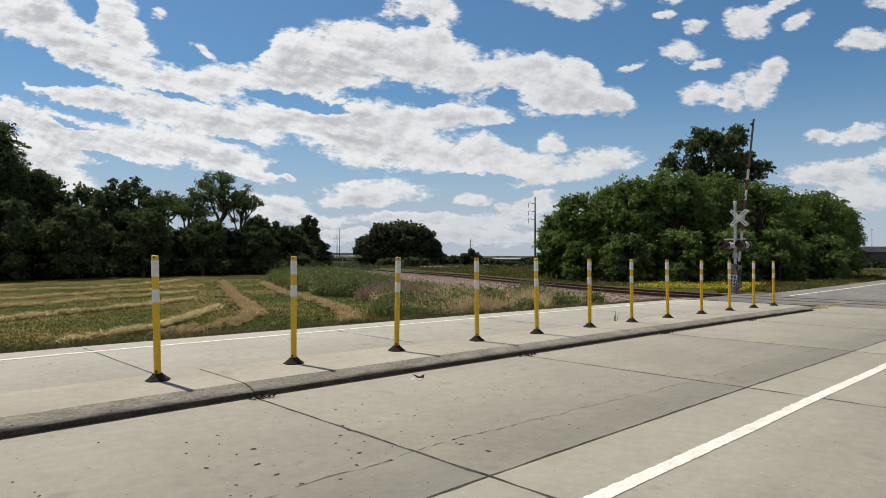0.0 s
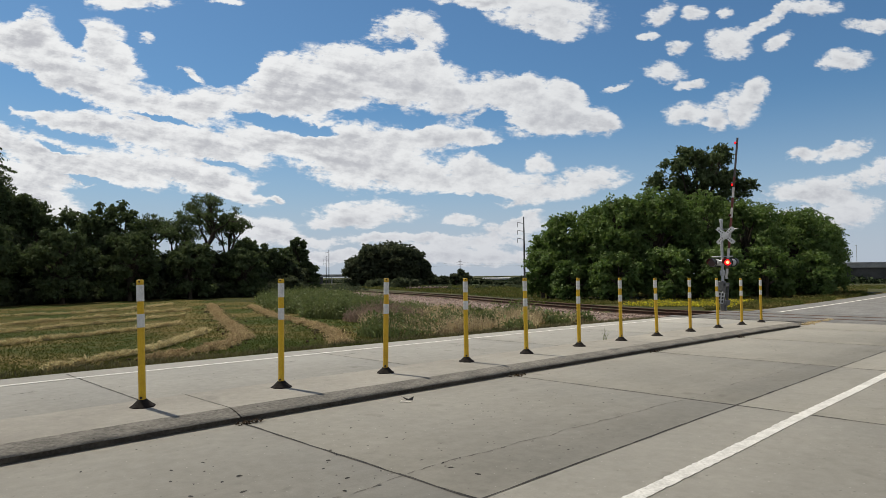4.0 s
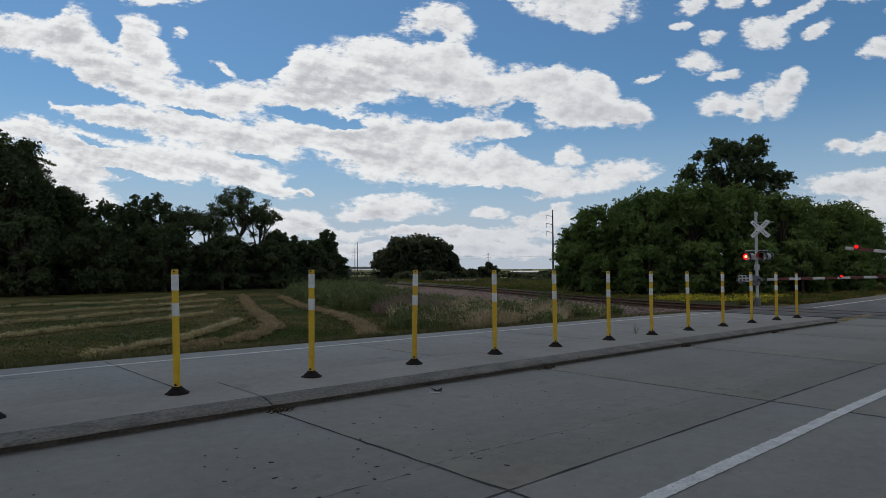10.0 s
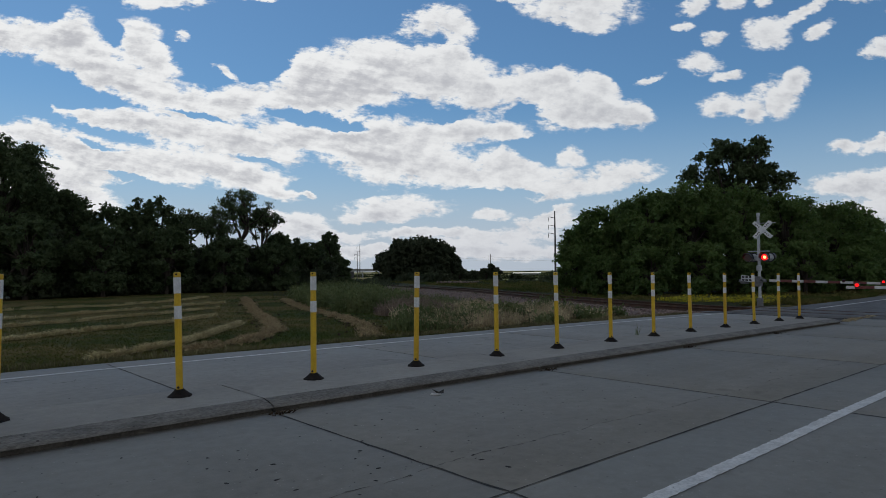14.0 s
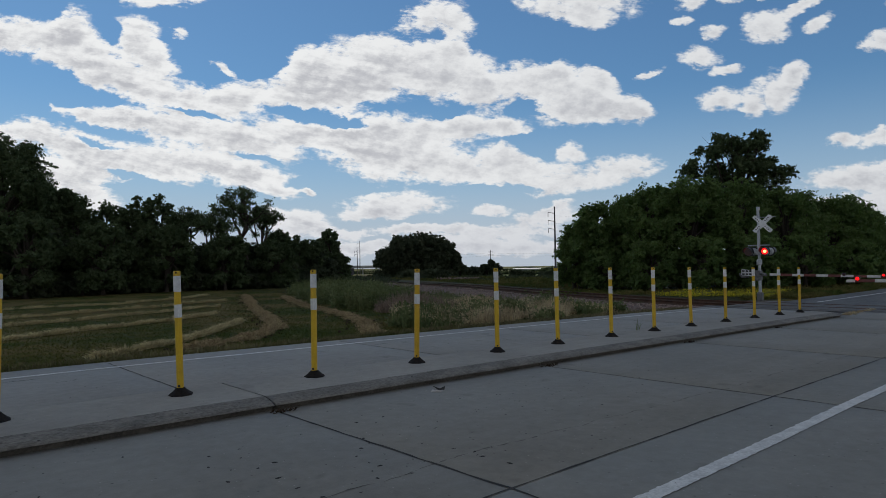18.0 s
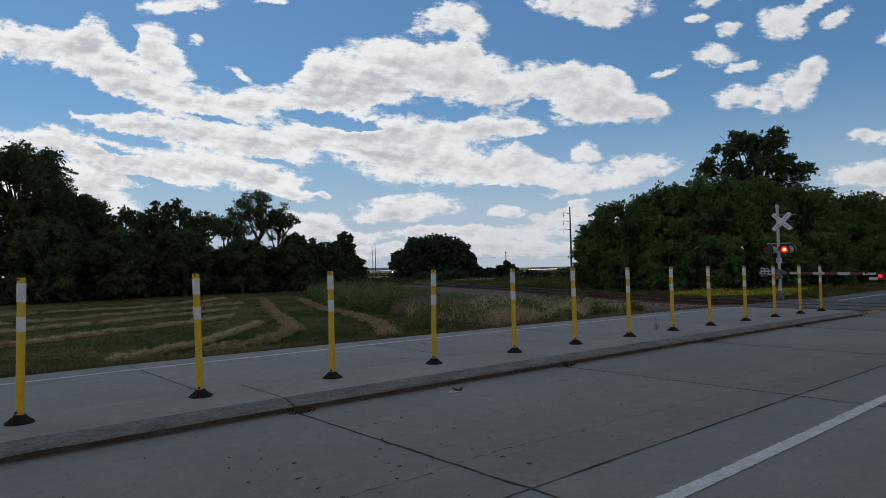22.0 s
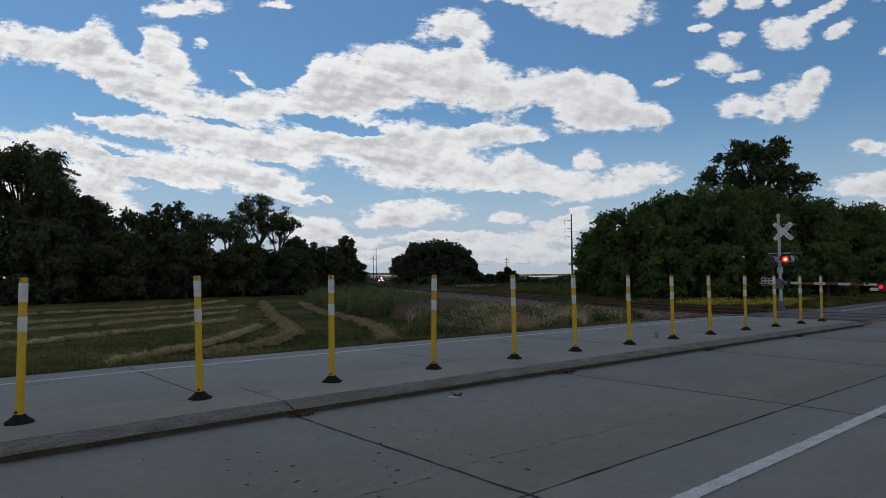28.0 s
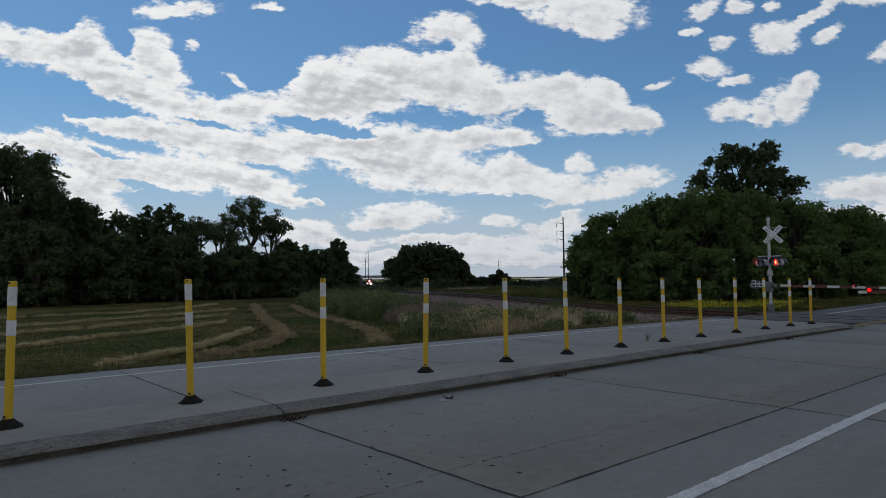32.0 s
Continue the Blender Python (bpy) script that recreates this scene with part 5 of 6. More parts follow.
def make_field_cover():
    rng = np.random.default_rng(21)
    # short mown grass, thickest near the road
    n = 100000
    y = 4.06 + 38 * rng.random(n) ** 2.0
    x = rng.uniform(-10, 9, n) + (y - 4) * 0.46
    keep = (x < 8.5 + 0.42 * (y - 4)) & (y < 44)
    xy = np.stack([x, y], 1)[keep]
    p = ground_points(xy)
    h = 0.015 + 0.028 * rng.random(len(p)) + 0.05 * (p[:, 1] < 4.5) * rng.random(len(p))
    stuff("mown_grass", raw_mesh("mown_grass", *blades(p, h, 0.013, rng, 0.9)), GRASS, "short mown grass of the hay field", "grass")
    # windrows of cut hay
    widths = (0.22, 0.19, 0.16, 0.13, 0.11, 0.3, 0.3)
    amounts = (1.5, 1.5, 1.6, 1.8, 2.2, 1.7, 1.3)
    for line, wide, thickly, straw_kind in zip(ROWS_OF_HAY, widths, amounts, (STRAW,) * 5 + (BROWN_HAY,) * 2):
        pts = []
        for (x0, y0), (x1, y1) in zip(line, line[1:]):
            length = math.hypot(x1 - x0, y1 - y0)
            m = int(length * 420 * thickly)
            # forkfuls of hay, each a small heap
            heaps = int(length * 9) + 1
            pick = rng.integers(0, heaps, m)
            heap_t, heap_off, heap_high = rng.random(heaps), rng.normal(0, wide * 0.3, heaps), rng.uniform(0.25, 1.0, heaps)
            t = np.clip(heap_t[pick] + rng.normal(0, 0.1, m) / length, 0, 1)
            off = heap_off[pick] + rng.normal(0, wide * 0.24, m)
            high = heap_high[pick] * np.exp(-((off - heap_off[pick]) / (wide * 0.3)) ** 2)
            ox, oy = -(y1 - y0) / length, (x1 - x0) / length
            pts.append(np.stack([x0 + (x1 - x0) * t + ox * off, y0 + (y1 - y0) * t + oy * off, high], 1))
        pts = np.concatenate(pts)
        base = ground_points(pts[:, :2])
        lift = 0.13 * pts[:, 2] * rng.random(len(pts)) ** 0.6
        base[:, 2] += 0.01 + lift
        straw = blades(base, 0.02 + 0.05 * rng.random(len(base)), 0.012, rng, 1.5)
        stuff("hay_windrow", raw_mesh("hay_windrow", *straw), straw_kind, "pale windrow of cut drying hay" if straw_kind is STRAW else "tan lane of trodden hay and earth", "hay")
    # turned-up clods of earth along the two lanes that lead to the railway
    lump = np.array([(1, 0, 0), (-1, 0, 0), (0, 1, 0), (0, -1, 0), (0, 0, 0.8), (0, 0, -0.8)], np.float32)
    sides = np.array([(0, 2, 4), (2, 1, 4), (1, 3, 4), (3, 0, 4), (2, 0, 5), (1, 2, 5), (3, 1, 5), (0, 3, 5)])
    verts, faces = [], []
    for line in ROWS_OF_HAY[5:]:
        for (x0, y0), (x1, y1) in zip(line, line[1:]):
            for _ in range(int(16 * math.hypot(x1 - x0, y1 - y0))):
                t, size = rng.random(), rng.uniform(0.015, 0.055)
                cx, cy = x0 + (x1 - x0) * t + rng.normal(0, 0.3), y0 + (y1 - y0) * t + rng.normal(0, 0.12)
                faces.append(sides + len(verts) * 6)
                verts.append(lump * rng.uniform(0.6, 1.3, (6, 1)) * size + np.array((cx, cy, ground_z(cx, max(cy, 4.1)) + size * 0.4)))
    stuff("earth_clods", raw_mesh("earth_clods", np.concatenate(verts), np.concatenate(faces)), SOIL, "dark clods of earth among the hay", "clods")
    # unmown edge along the pavement
    m = 9000
    x = rng.uniform(-9, 18.5, m)
    xy = np.stack([x, 4.06 + 0.45 * rng.random(m) ** 1.5], 1)
    p = ground_points(xy)
    stuff("verge_grass", raw_mesh("verge_grass", *blades(p, 0.05 + 0.09 * rng.random(m), 0.008, rng)), ROUGH_GRASS, "dry ragged grass along the pavement edge", "grass")


def weed_patch(name, spots, count, low, high, width, material, label, seed, lean=0.22, leaf=0.0, leaf_material=None, edge=4.15):
    rng = np.random.default_rng(seed)
    pick = rng.choice(len(spots), count)
    s = np.array(spots)[pick]
    ang, rr = rng.uniform(0, 6.283, count), np.sqrt(rng.random(count))
    xy = np.stack([s[:, 0] + np.cos(ang) * rr * s[:, 2], s[:, 1] + np.sin(ang) * rr * s[:, 3]], 1)
    xy[:, 1] = np.where(xy[:, 1] < edge, edge + rng.random(count) * 0.4, xy[:, 1])
    p = ground_points(xy)
    h = rng.uniform(low, high, count) * (0.55 + 0.45 * rng.random(count)) * (0.75 + 0.35 * np.sin(xy[:, 0] * 2.1) * np.sin(xy[:, 1] * 1.7))
    stuff(name, raw_mesh(name, *blades(p, h, width, rng, lean)), material, label, "weeds")
    if leaf:
        k = rng.choice(count, count * 2)
        c = p[k] + np.stack([rng.normal(0, 0.08, len(k)), rng.normal(0, 0.08, len(k)), h[k] * rng.uniform(0.25, 1.0, len(k))], 1)
        stuff(name + "_leaves", raw_mesh(name + "_leaves", *leaf_cloud(c, leaf, rng, 1.0)), leaf_material or material, label, "weeds")


make_field_cover()
BANK = [(*plan(float(np.interp(d, TRACK_D, TRACK_R)) - off, d), 1.5, 1.8) for d in range(31, 74, 2) for off in (4.2, 6.0)]
FAR_BANK = [(*plan(float(np.interp(d, TRACK_D, TRACK_R)) - off, d), 1.6, 2.6) for d in range(74, 190, 4) for off in (1.9, 3.6, 5.4)]
LOW_BANK = [(*plan(float(np.interp(d, TRACK_D, TRACK_R)) - 5.0, d), 1.3, 1.5) for d in range(24, 34, 1)]
weed_patch("green_weeds", ((20.5, 28.0, 3.5, 4.5), (17.0, 22.5, 2.6, 3.5), (14.5, 18.0, 2.0, 3.0), (24.5, 34.5, 4, 4), (12.6, 14.0, 1.4, 2.4), (30, 42, 4, 4)), 15000, 0.4, 1.1, 0.012, GREEN_WEED, "tall green weeds beside the railway bank", 31, leaf=0.07)
weed_patch("bank_weeds", BANK, 12000, 0.35, 0.85, 0.012, GREEN_WEED, "green weeds climbing the railway bank", 37, leaf=0.06)
weed_patch("far_bank_weeds", FAR_BANK, 7000, 0.5, 1.1, 0.03, SHADED_SCRUB_LEAF, "dark weeds along the far railway bank", 43, leaf=0.15)
weed_patch("bank_grasses", BANK[:24] + LOW_BANK, 13000, 0.2, 0.5, 0.008, DRY_WEED, "dry grasses on the foot of the railway bank", 38, leaf=0.03)
weed_patch("purple_weeds", ((11.6, 10.4, 1.1, 1.7), (13.0, 12.6, 1.1, 1.6)), 5000, 0.35, 0.85, 0.008, PURPLE_WEED, "purplish seeding weeds below the railway bank", 32, leaf=0.035)
weed_patch("dry_weeds", ((10.2, 6.2, 1.6, 1.3), (12.4, 6.6, 1.8, 1.7), (14.6, 7.2, 1.4, 1.7), (9.0, 5.6, 1.2, 0.9), (16.4, 6.8, 1.2, 1.4), (10.8, 8.2, 1.5, 1.5), (13.2, 9.6, 1.6, 1.6), (15.4, 10.4, 1.4, 1.6)), 21000, 0.2, 0.58, 0.009, DRY_WEED, "tan dry weeds and grasses at the roadside", 33, leaf=0.03)
weed_patch("green_shoots", ((9.6, 6.4, 1.8, 1.2), (12.6, 8.4, 2.2, 2.0), (15.3, 7.5, 1.5, 1.8), (8.2, 5.6, 1.2, 0.9), (17.4, 6.8, 1.4, 1.3), (18.6, 9.5, 1.2, 1.5)), 3400, 0.3, 0.8, 0.012, GREEN_WEED, "green shoots among the dry roadside weeds", 34, leaf=0.05)
TUFTS = [(x + 0.9 * math.sin(7.1 * k), y + 0.9 * math.cos(5.3 * k), 0.38, 0.38) for k, (x, y, _, _) in enumerate(BANK[:26] + LOW_BANK + LOW_BANK + [(9.5 + 0.55 * j, 5.3 + (j * 1.37) % 2.6, 0, 0) for j in range(16)])]
weed_patch("bank_tufts", TUFTS, 5200, 0.35, 0.8, 0.012, GREEN_WEED, "dark green bushy weeds dotted over the bank", 39, leaf=0.07)
weed_patch("yellow_flowers", ((27.6, 8.6, 1.4, 1.6), (28.6, 6.2, 1.5, 1.1), (27.2, 5.0, 1.2, 0.5), (30.5, 5.8, 1.4, 0.6)), 6000, 0.15, 0.42, 0.01, GREEN_WEED, "yellow flowering weeds behind the railway", 35, leaf=0.035, leaf_material=BLOOM)
g = np.random.default_rng(52)
ROUGH = [(*plan(float(np.interp(d, TRACK_D, TRACK_R)) + off, d), 1.6, 1.6) for d in range(44, 110, 2) for off in (4.5, 8, 12, 16, 20)]
weed_patch("rough_grass", ROUGH, 16000, 0.12, 0.4, 0.03, GRASS, "rough unmown grass behind the railway", 41, leaf=0.08)
SCRUB = [(*plan(float(np.interp(d, TRACK_D, TRACK_R)) + g.uniform(8, 30), d), 0.9, 0.9) for d in range(66, 112, 1)]
weed_patch("scrub_tufts", SCRUB, 5000, 0.15, 0.5, 0.03, SHADED_SCRUB_LEAF, "dark green scrub tufts in the rough grass", 42, leaf=0.14)
weed_patch("far_verge", ((27.5, 4.9, 2.6, 0.6), (31, 6.3, 3, 1.6), (33, 5.0, 3, 0.6), (30, 9, 2.5, 3), (34, 7.4, 4, 1.6), (42, 8.4, 6, 2.0), (29, 14, 3, 4), (37, 9.5, 4, 2), (52, 8.5, 7, 3.5), (66, 10, 9, 5), (30, 3.9, 3, 0.7), (36, 4.2, 4, 0.9), (44, 4.8, 5, 1.4)), 26000, 0.08, 0.3, 0.016, GRASS, "rough grass on the verge below the thicket", 36, leaf=0.05, edge=3.12)


# ---- poles, wires and the distance ----
def make_steel_pole(r, d, top, name, label, arms=3, lean=0.0):
    x, y = plan(r, d)
    z = ground_z(x, y)
    h = top - z
    pole = thing(name, pose(x, y, z, 0, lean, 0), label, "utility pole", "power line")
    part("shaft", tube([((0, 0, -0.5), 0.30), ((0, 0, h * 0.5), 0.24), ((0, 0, h), 0.15)], 10), STEEL_POLE, pole)
    for k in range(arms):
        zz = h - 1.6 - k * (h * 0.115)
        side = -1
        bm = tube([((0, 0, zz - 0.3), 0.09), ((side * ASIDE[0] * 1.4, side * ASIDE[1] * 1.4, zz), 0.07), ((side * ASIDE[0] * 1.8, side * ASIDE[1] * 1.8, zz), 0.06)], 6)
        arm = part("arm", bm, STEEL_POLE, pole)
        tip = Vector((side * ASIDE[0] * 1.8, side * ASIDE[1] * 1.8, zz))
        part("insulator", tube([(tip, 0.06), (tip - Vector((0, 0, 0.7)), 0.09), (tip - Vector((0, 0, 1.3)), 0.05)], 6), STEEL_POLE, arm)
    return pole


def make_wood_pole(r, d, top):
    x, y = plan(r, d)
    z = ground_z(x, y)
    h = top - z
    pole = thing("wooden_pole", pose(x, y, z, 0, 0, -44), "dark wooden utility pole with two crossarms", "utility pole", "power line")
    part("shaft", tube([((0, 0, -0.5), 0.22), ((0, 0, h), 0.14)], 8), WOOD_POLE, pole)
    for zz, w in ((h - 0.9, 2.2), (h - 2.4, 3.0)):
        part("crossarm", box((w, 0.14, 0.16), (0, 0.16, zz), 0.02), WOOD_POLE, pole)


def make_wire(name, a, b, sag, radius):
    a, b, radius = Vector(a), Vector(b), radius * 0.5
    rings = []
    for k in range(13):
        t = k / 12
        rings.append((a.lerp(b, t) - Vector((0, 0, sag * 4 * t * (1 - t))), radius))
    ob = part(name, tube(rings, 4), WIRE, None)
    tagged(ob, "thin dark overhead power wire", "wire", "power line")


make_steel_pole(25.7, 178, 17.6, "steel_pole", "tall dark steel power pole with three bracket arms", 3)
make_steel_pole(-65, 402, 18.5, "steel_pole", "distant dark steel power pole", 3)
make_steel_pole(-68, 410, 14.0, "steel_pole", "distant dark steel power pole", 2)
make_wood_pole(14.3, 330, 9.6)
for k, z in enumerate((8.2, 6.9)):
    make_wire("power_wire", (*plan(-28, 336), z), (*plan(14.3, 330), z), 0.8, 0.05)
    make_wire("power_wire", (*plan(14.3, 330), z), (*plan(62, 325), z), 0.8, 0.05)
for k, z in enumerate((12.5, 10.3)):
    make_wire("power_wire", (*plan(176, 262), z + 1), (*plan(25.7, 178), z + 2.6), 1.5, 0.016)


def make_overpass(name, r0, d0, r1, d1, deck, label, spans=()):
    """A road bridge far off: deck, parapet and piers."""
    a, b = Vector((*plan(r0, d0), 0)), Vector((*plan(r1, d1), 0))
    length = (b - a).length
    way = thing(name, Matrix.Translation((a + b) / 2) @ pose(0, 0, 0, 0, 0, math.degrees(math.atan2(b.y - a.y, b.x - a.x))), label, "bridge")
    part("deck", box((length, 11, 1.4), (0, 0, deck - 0.7), 0.1), BRIDGE, way)
    for y in (-5.4, 5.4):
        part("parapet", box((length, 0.3, 0.9), (0, y, deck + 0.43), 0.04), BRIDGE, way)
    # filler walls below the deck, coloured dark for the shade there
    for x0, x1 in spans:
        part("abutment", box((x1 - x0, 9.0, deck + 3.6), ((x0 + x1) / 2, 0, (deck - 1.4 - 5.0) / 2), 0.1), DARK_WALL, way, "dark abutment wall, under-deck shade in its colour")
    k = -length / 2 + 4
    while k < length / 2:
        part("pier", box((1.0, 8.5, deck + 2.6), (k, 0, (deck - 1.4 - 4.2) / 2), 0.1), BRIDGE, way)
        k += 14


make_overpass("overpass", -130, 530, -30, 548, 2.6, "grey concrete road bridge in the distance", ((-50, -12), (12, 50)))
make_overpass("overpass", 160, 262, 250, 235, 4.0, "grey concrete road bridge beyond the thicket", ((-46, 46),))


def make_street_lamp(r, d, top):
    x, y = plan(r, d)
    z = ground_z(x, y)
    lamp = thing("street_lamp", pose(x, y, z), "distant grey street lamp", "street lamp")
    part("pole", tube([((0, 0, 0), 0.14), ((0, 0, top - z), 0.09)], 8), GALV, lamp)
    part("lamp_head", box((1.1, 0.5, 0.25), (0.0, 0, top - z), 0.08), GALV, lamp)


make_street_lamp(176, 262, 12.0)


def make_far_woods():
    """Low tree lines and hedges along the horizon."""
    rng = np.random.default_rng(71)
    for r0, r1, d, high, wide, count in ((-30, 60, 420, 3.2, 5, 60), (40, 140, 545, 5.4, 7, 110), (-150, -35, 600, 5.5, 8, 80), (-260, -110, 300, 7.5, 7, 90), (120, 420, 500, 6, 9, 110), (-200, 300, 900, 5, 12, 160), (230, 420, 290, 6, 8, 60), (140, 215, 228, 3.2, 4, 60)):
        pts = []
        for k in range(count):
            r = rng.uniform(r0, r1)
            x, y = plan(r, d + rng.uniform(-8, 8))
            z, h = ground_z(x, y), high * rng.uniform(0.35, 1.0) * (0.6 + 0.4 * math.sin(r * 0.09))
            m = 80
            q = rng.normal(size=(m, 3))
            q /= np.linalg.norm(q, axis=1, keepdims=True)
            pts.append(np.array((x, y, z + h * 0.5)) + q * np.array((wide * 0.6, wide * 0.6, h * 0.55 + 0.5)) * rng.uniform(0.5, 1, (m, 1)))
        mesh = raw_mesh("far_wood", *leaf_cloud(np.concatenate(pts), 0.8, rng, 0.9))
        stuff("far_wood", mesh, FAR_TREES, "hazy dark tree line on the horizon", "trees")


make_far_woods()


def make_crop_field():
    """A pale green crop strip between the railway scrub and the horizon."""
    verts, n, m = [], 12, 24
    for j in range(m + 1):
        for i in range(n + 1):
            d = 175 + 525 * (j / m) ** 2
            x, y = plan((0 + 40 * i / n) * d / 175, d)
            verts.append((x, y, ground_z(x, y) + 0.03))
    faces = [(j * (n + 1) + i, j * (n + 1) + i + 1, (j + 1) * (n + 1) + i + 1, (j + 1) * (n + 1) + i) for j in range(m) for i in range(n)]
    tagged(link("crop_field", raw_mesh("crop_field", verts, faces), CROP), "green growing crop in a distant field", "field", kind="structure")


make_crop_field()


def make_joint_weeds():
    """Dry grass and dirt in the seam between the median's nose and the rails."""
    rng = np.random.default_rng(83)
    m = 1500
    x = 17.95 + 3.1 * rng.random(m)
    clump = 0.5 + 0.5 * np.sin(x * 5.1) * np.sin(x * 11.7)
    x = x[rng.random(m) < clump + 0.15]
    y = -0.66 + rng.normal(0, 0.06, len(x)) + 0.05 * np.sin(x * 3)
    base = np.array([(a, b, road_z(a) + 0.002) for a, b in zip(x, y)])
    stuff("joint_weeds", raw_mesh("joint_weeds", *blades(base, 0.012 + 0.035 * rng.random(len(x)), 0.012, rng, 1.2)), DRY_WEED, "dry tan weeds in the seam past the median", "weeds")


make_joint_weeds()


def make_kerb_dirt():
    """Crumbs of earth and dry grass lodged in the kerb's joints, and one sprig growing out of the median."""
    rng = np.random.default_rng(88)
    pts, high = [], []
    for x in (0.57, 4.57, 8.57, 12.57):
        for _ in range(46):
            pts.append((x + rng.normal(0.05, 0.09), -0.93 - abs(rng.normal(0, 0.05)), road_z(x) + 0.002))
            high.append(0.008 + 0.022 * rng.random())
    stuff("kerb_dirt", raw_mesh("kerb_dirt", *blades(np.array(pts), np.array(high), 0.011, rng, 1.6)), SOIL, "dark crumbs of earth lodged at the kerb joints", "dirt")
    pts = np.array([(9.0 + rng.normal(0, 0.02), 0.3 + rng.normal(0, 0.02), road_z(9.0) + 0.108) for _ in range(9)])
    stuff("median_sprig", raw_mesh("median_sprig", *blades(pts, 0.12 + 0.2 * rng.random(9), 0.006, rng, 0.35)), GREEN_WEED, "thin green weed sprig growing out of the median", "weeds")


make_kerb_dirt()


def make_rocks():
    """A spill of pale rocks behind the rails."""
    g = np.random.default_rng(44)
    rocks = bmesh.new()
    for k in range(45):
        r, d = g.normal(-0.5, 1.3), g.uniform(70, 74)
        x, y = plan(r, d)
        size = g.uniform(0.07, 0.17)
        made = bmesh.ops.create_icosphere(rocks, subdivisions=1, radius=1.0)["verts"]
        for v in made:
            v.co = Vector((x, y, ground_z(x, y) + 0.3)) + Vector(v.co) * size * g.uniform(0.6, 1.1)
    tagged(part("rock_spill", rocks, STONE, None), "pale broken rocks dumped beside the railway", "rocks", kind="stuff")


make_rocks()


def make_hall(r, d, length, wide, eaves, ridge):
    x, y = plan(r, d)
    hall = thing("farm_hall", pose(x, y, ground_z(x, y), 0, 0, -44), "long white metal-roofed hall on the horizon", "building")
    part("wall", box((length, wide, eaves), (0, 0, eaves / 2), 0.05), BRIDGE, hall)
    bm = bmesh.new()
    l, w = length / 2 + 0.4, wide / 2 + 0.4
    v = [bm.verts.new(p) for p in ((-l, -w, eaves + 0.004), (l, -w, eaves + 0.004), (l, w, eaves + 0.004), (-l, w, eaves + 0.004), (-l, 0, ridge), (l, 0, ridge))]
    for f in ((0, 1, 5, 4), (2, 3, 4, 5), (0, 4, 3), (1, 2, 5), (3, 2, 1, 0)):
        bm.faces.new([v[k] for k in f])
    part("roof", bm, ROOF_WHITE, hall, "white metal roof")


make_hall(62, 620, 26, 18, 2.5, 3.3)
make_hall(94, 600, 22, 16, 2.4, 3.1)


# ---- vehicles ----
def add_wheels(body, xs, y, r):
    for x in xs:
        for s in (-1, 1):
            wheel = part("wheel", tube([((x, s * y - 0.11, r), r), ((x, s * y + 0.11, r), r)], 14), TYRE, body)
            part("rim", tube([((x, s * y - 0.12, r), r * 0.55), ((x, s * y + 0.12, r), r * 0.55)], 10), GALV, wheel)


def make_bus():
    bus = thing("school_bus", Matrix(), "short yellow bus driving along a distant farm road", "bus")
    part("body", box((4.6, 2.3, 2.1), (-0.5, 0, 1.65), 0.22, segments=2), BUS_YELLOW, bus)
    part("bonnet", box((1.3, 2.0, 1.05), (2.4, 0, 1.1), 0.2, segments=2), BUS_YELLOW, bus)
    part("windscreen", box((0.06, 1.9, 0.75), (1.82, 0, 2.1), 0.02), CAR_GLASS, bus)
    for k in range(4):
        for s in (-1, 1):
            part("window", box((0.8, 0.04, 0.5), (-2.1 + k * 1.0, s * 1.155, 2.15), 0.02), CAR_GLASS, bus)
    for s in (-1, 1):
        part("trim_band", box((4.4, 0.03, 0.1), (-0.5, s * 1.16, 1.4), 0), LAMP_BLACK, bus)
    add_wheels(bus, (-1.7, 2.2), 1.0, 0.45)
    return bus


def make_car():
    car = thing("white_car", Matrix(), "white car on a distant farm road", "car")
    part("body", box((4.5, 1.8, 0.75), (0, 0, 0.72), 0.18, segments=2), CAR_WHITE, car)
    part("cabin", box((2.5, 1.6, 0.62), (-0.2, 0, 1.35), 0.2, segments=2), CAR_GLASS, car)
    part("car_roof", box((1.9, 1.5, 0.06), (-0.2, 0, 1.67), 0.02), CAR_WHITE, car)
    add_wheels(car, (-1.4, 1.4), 0.8, 0.33)
    return car


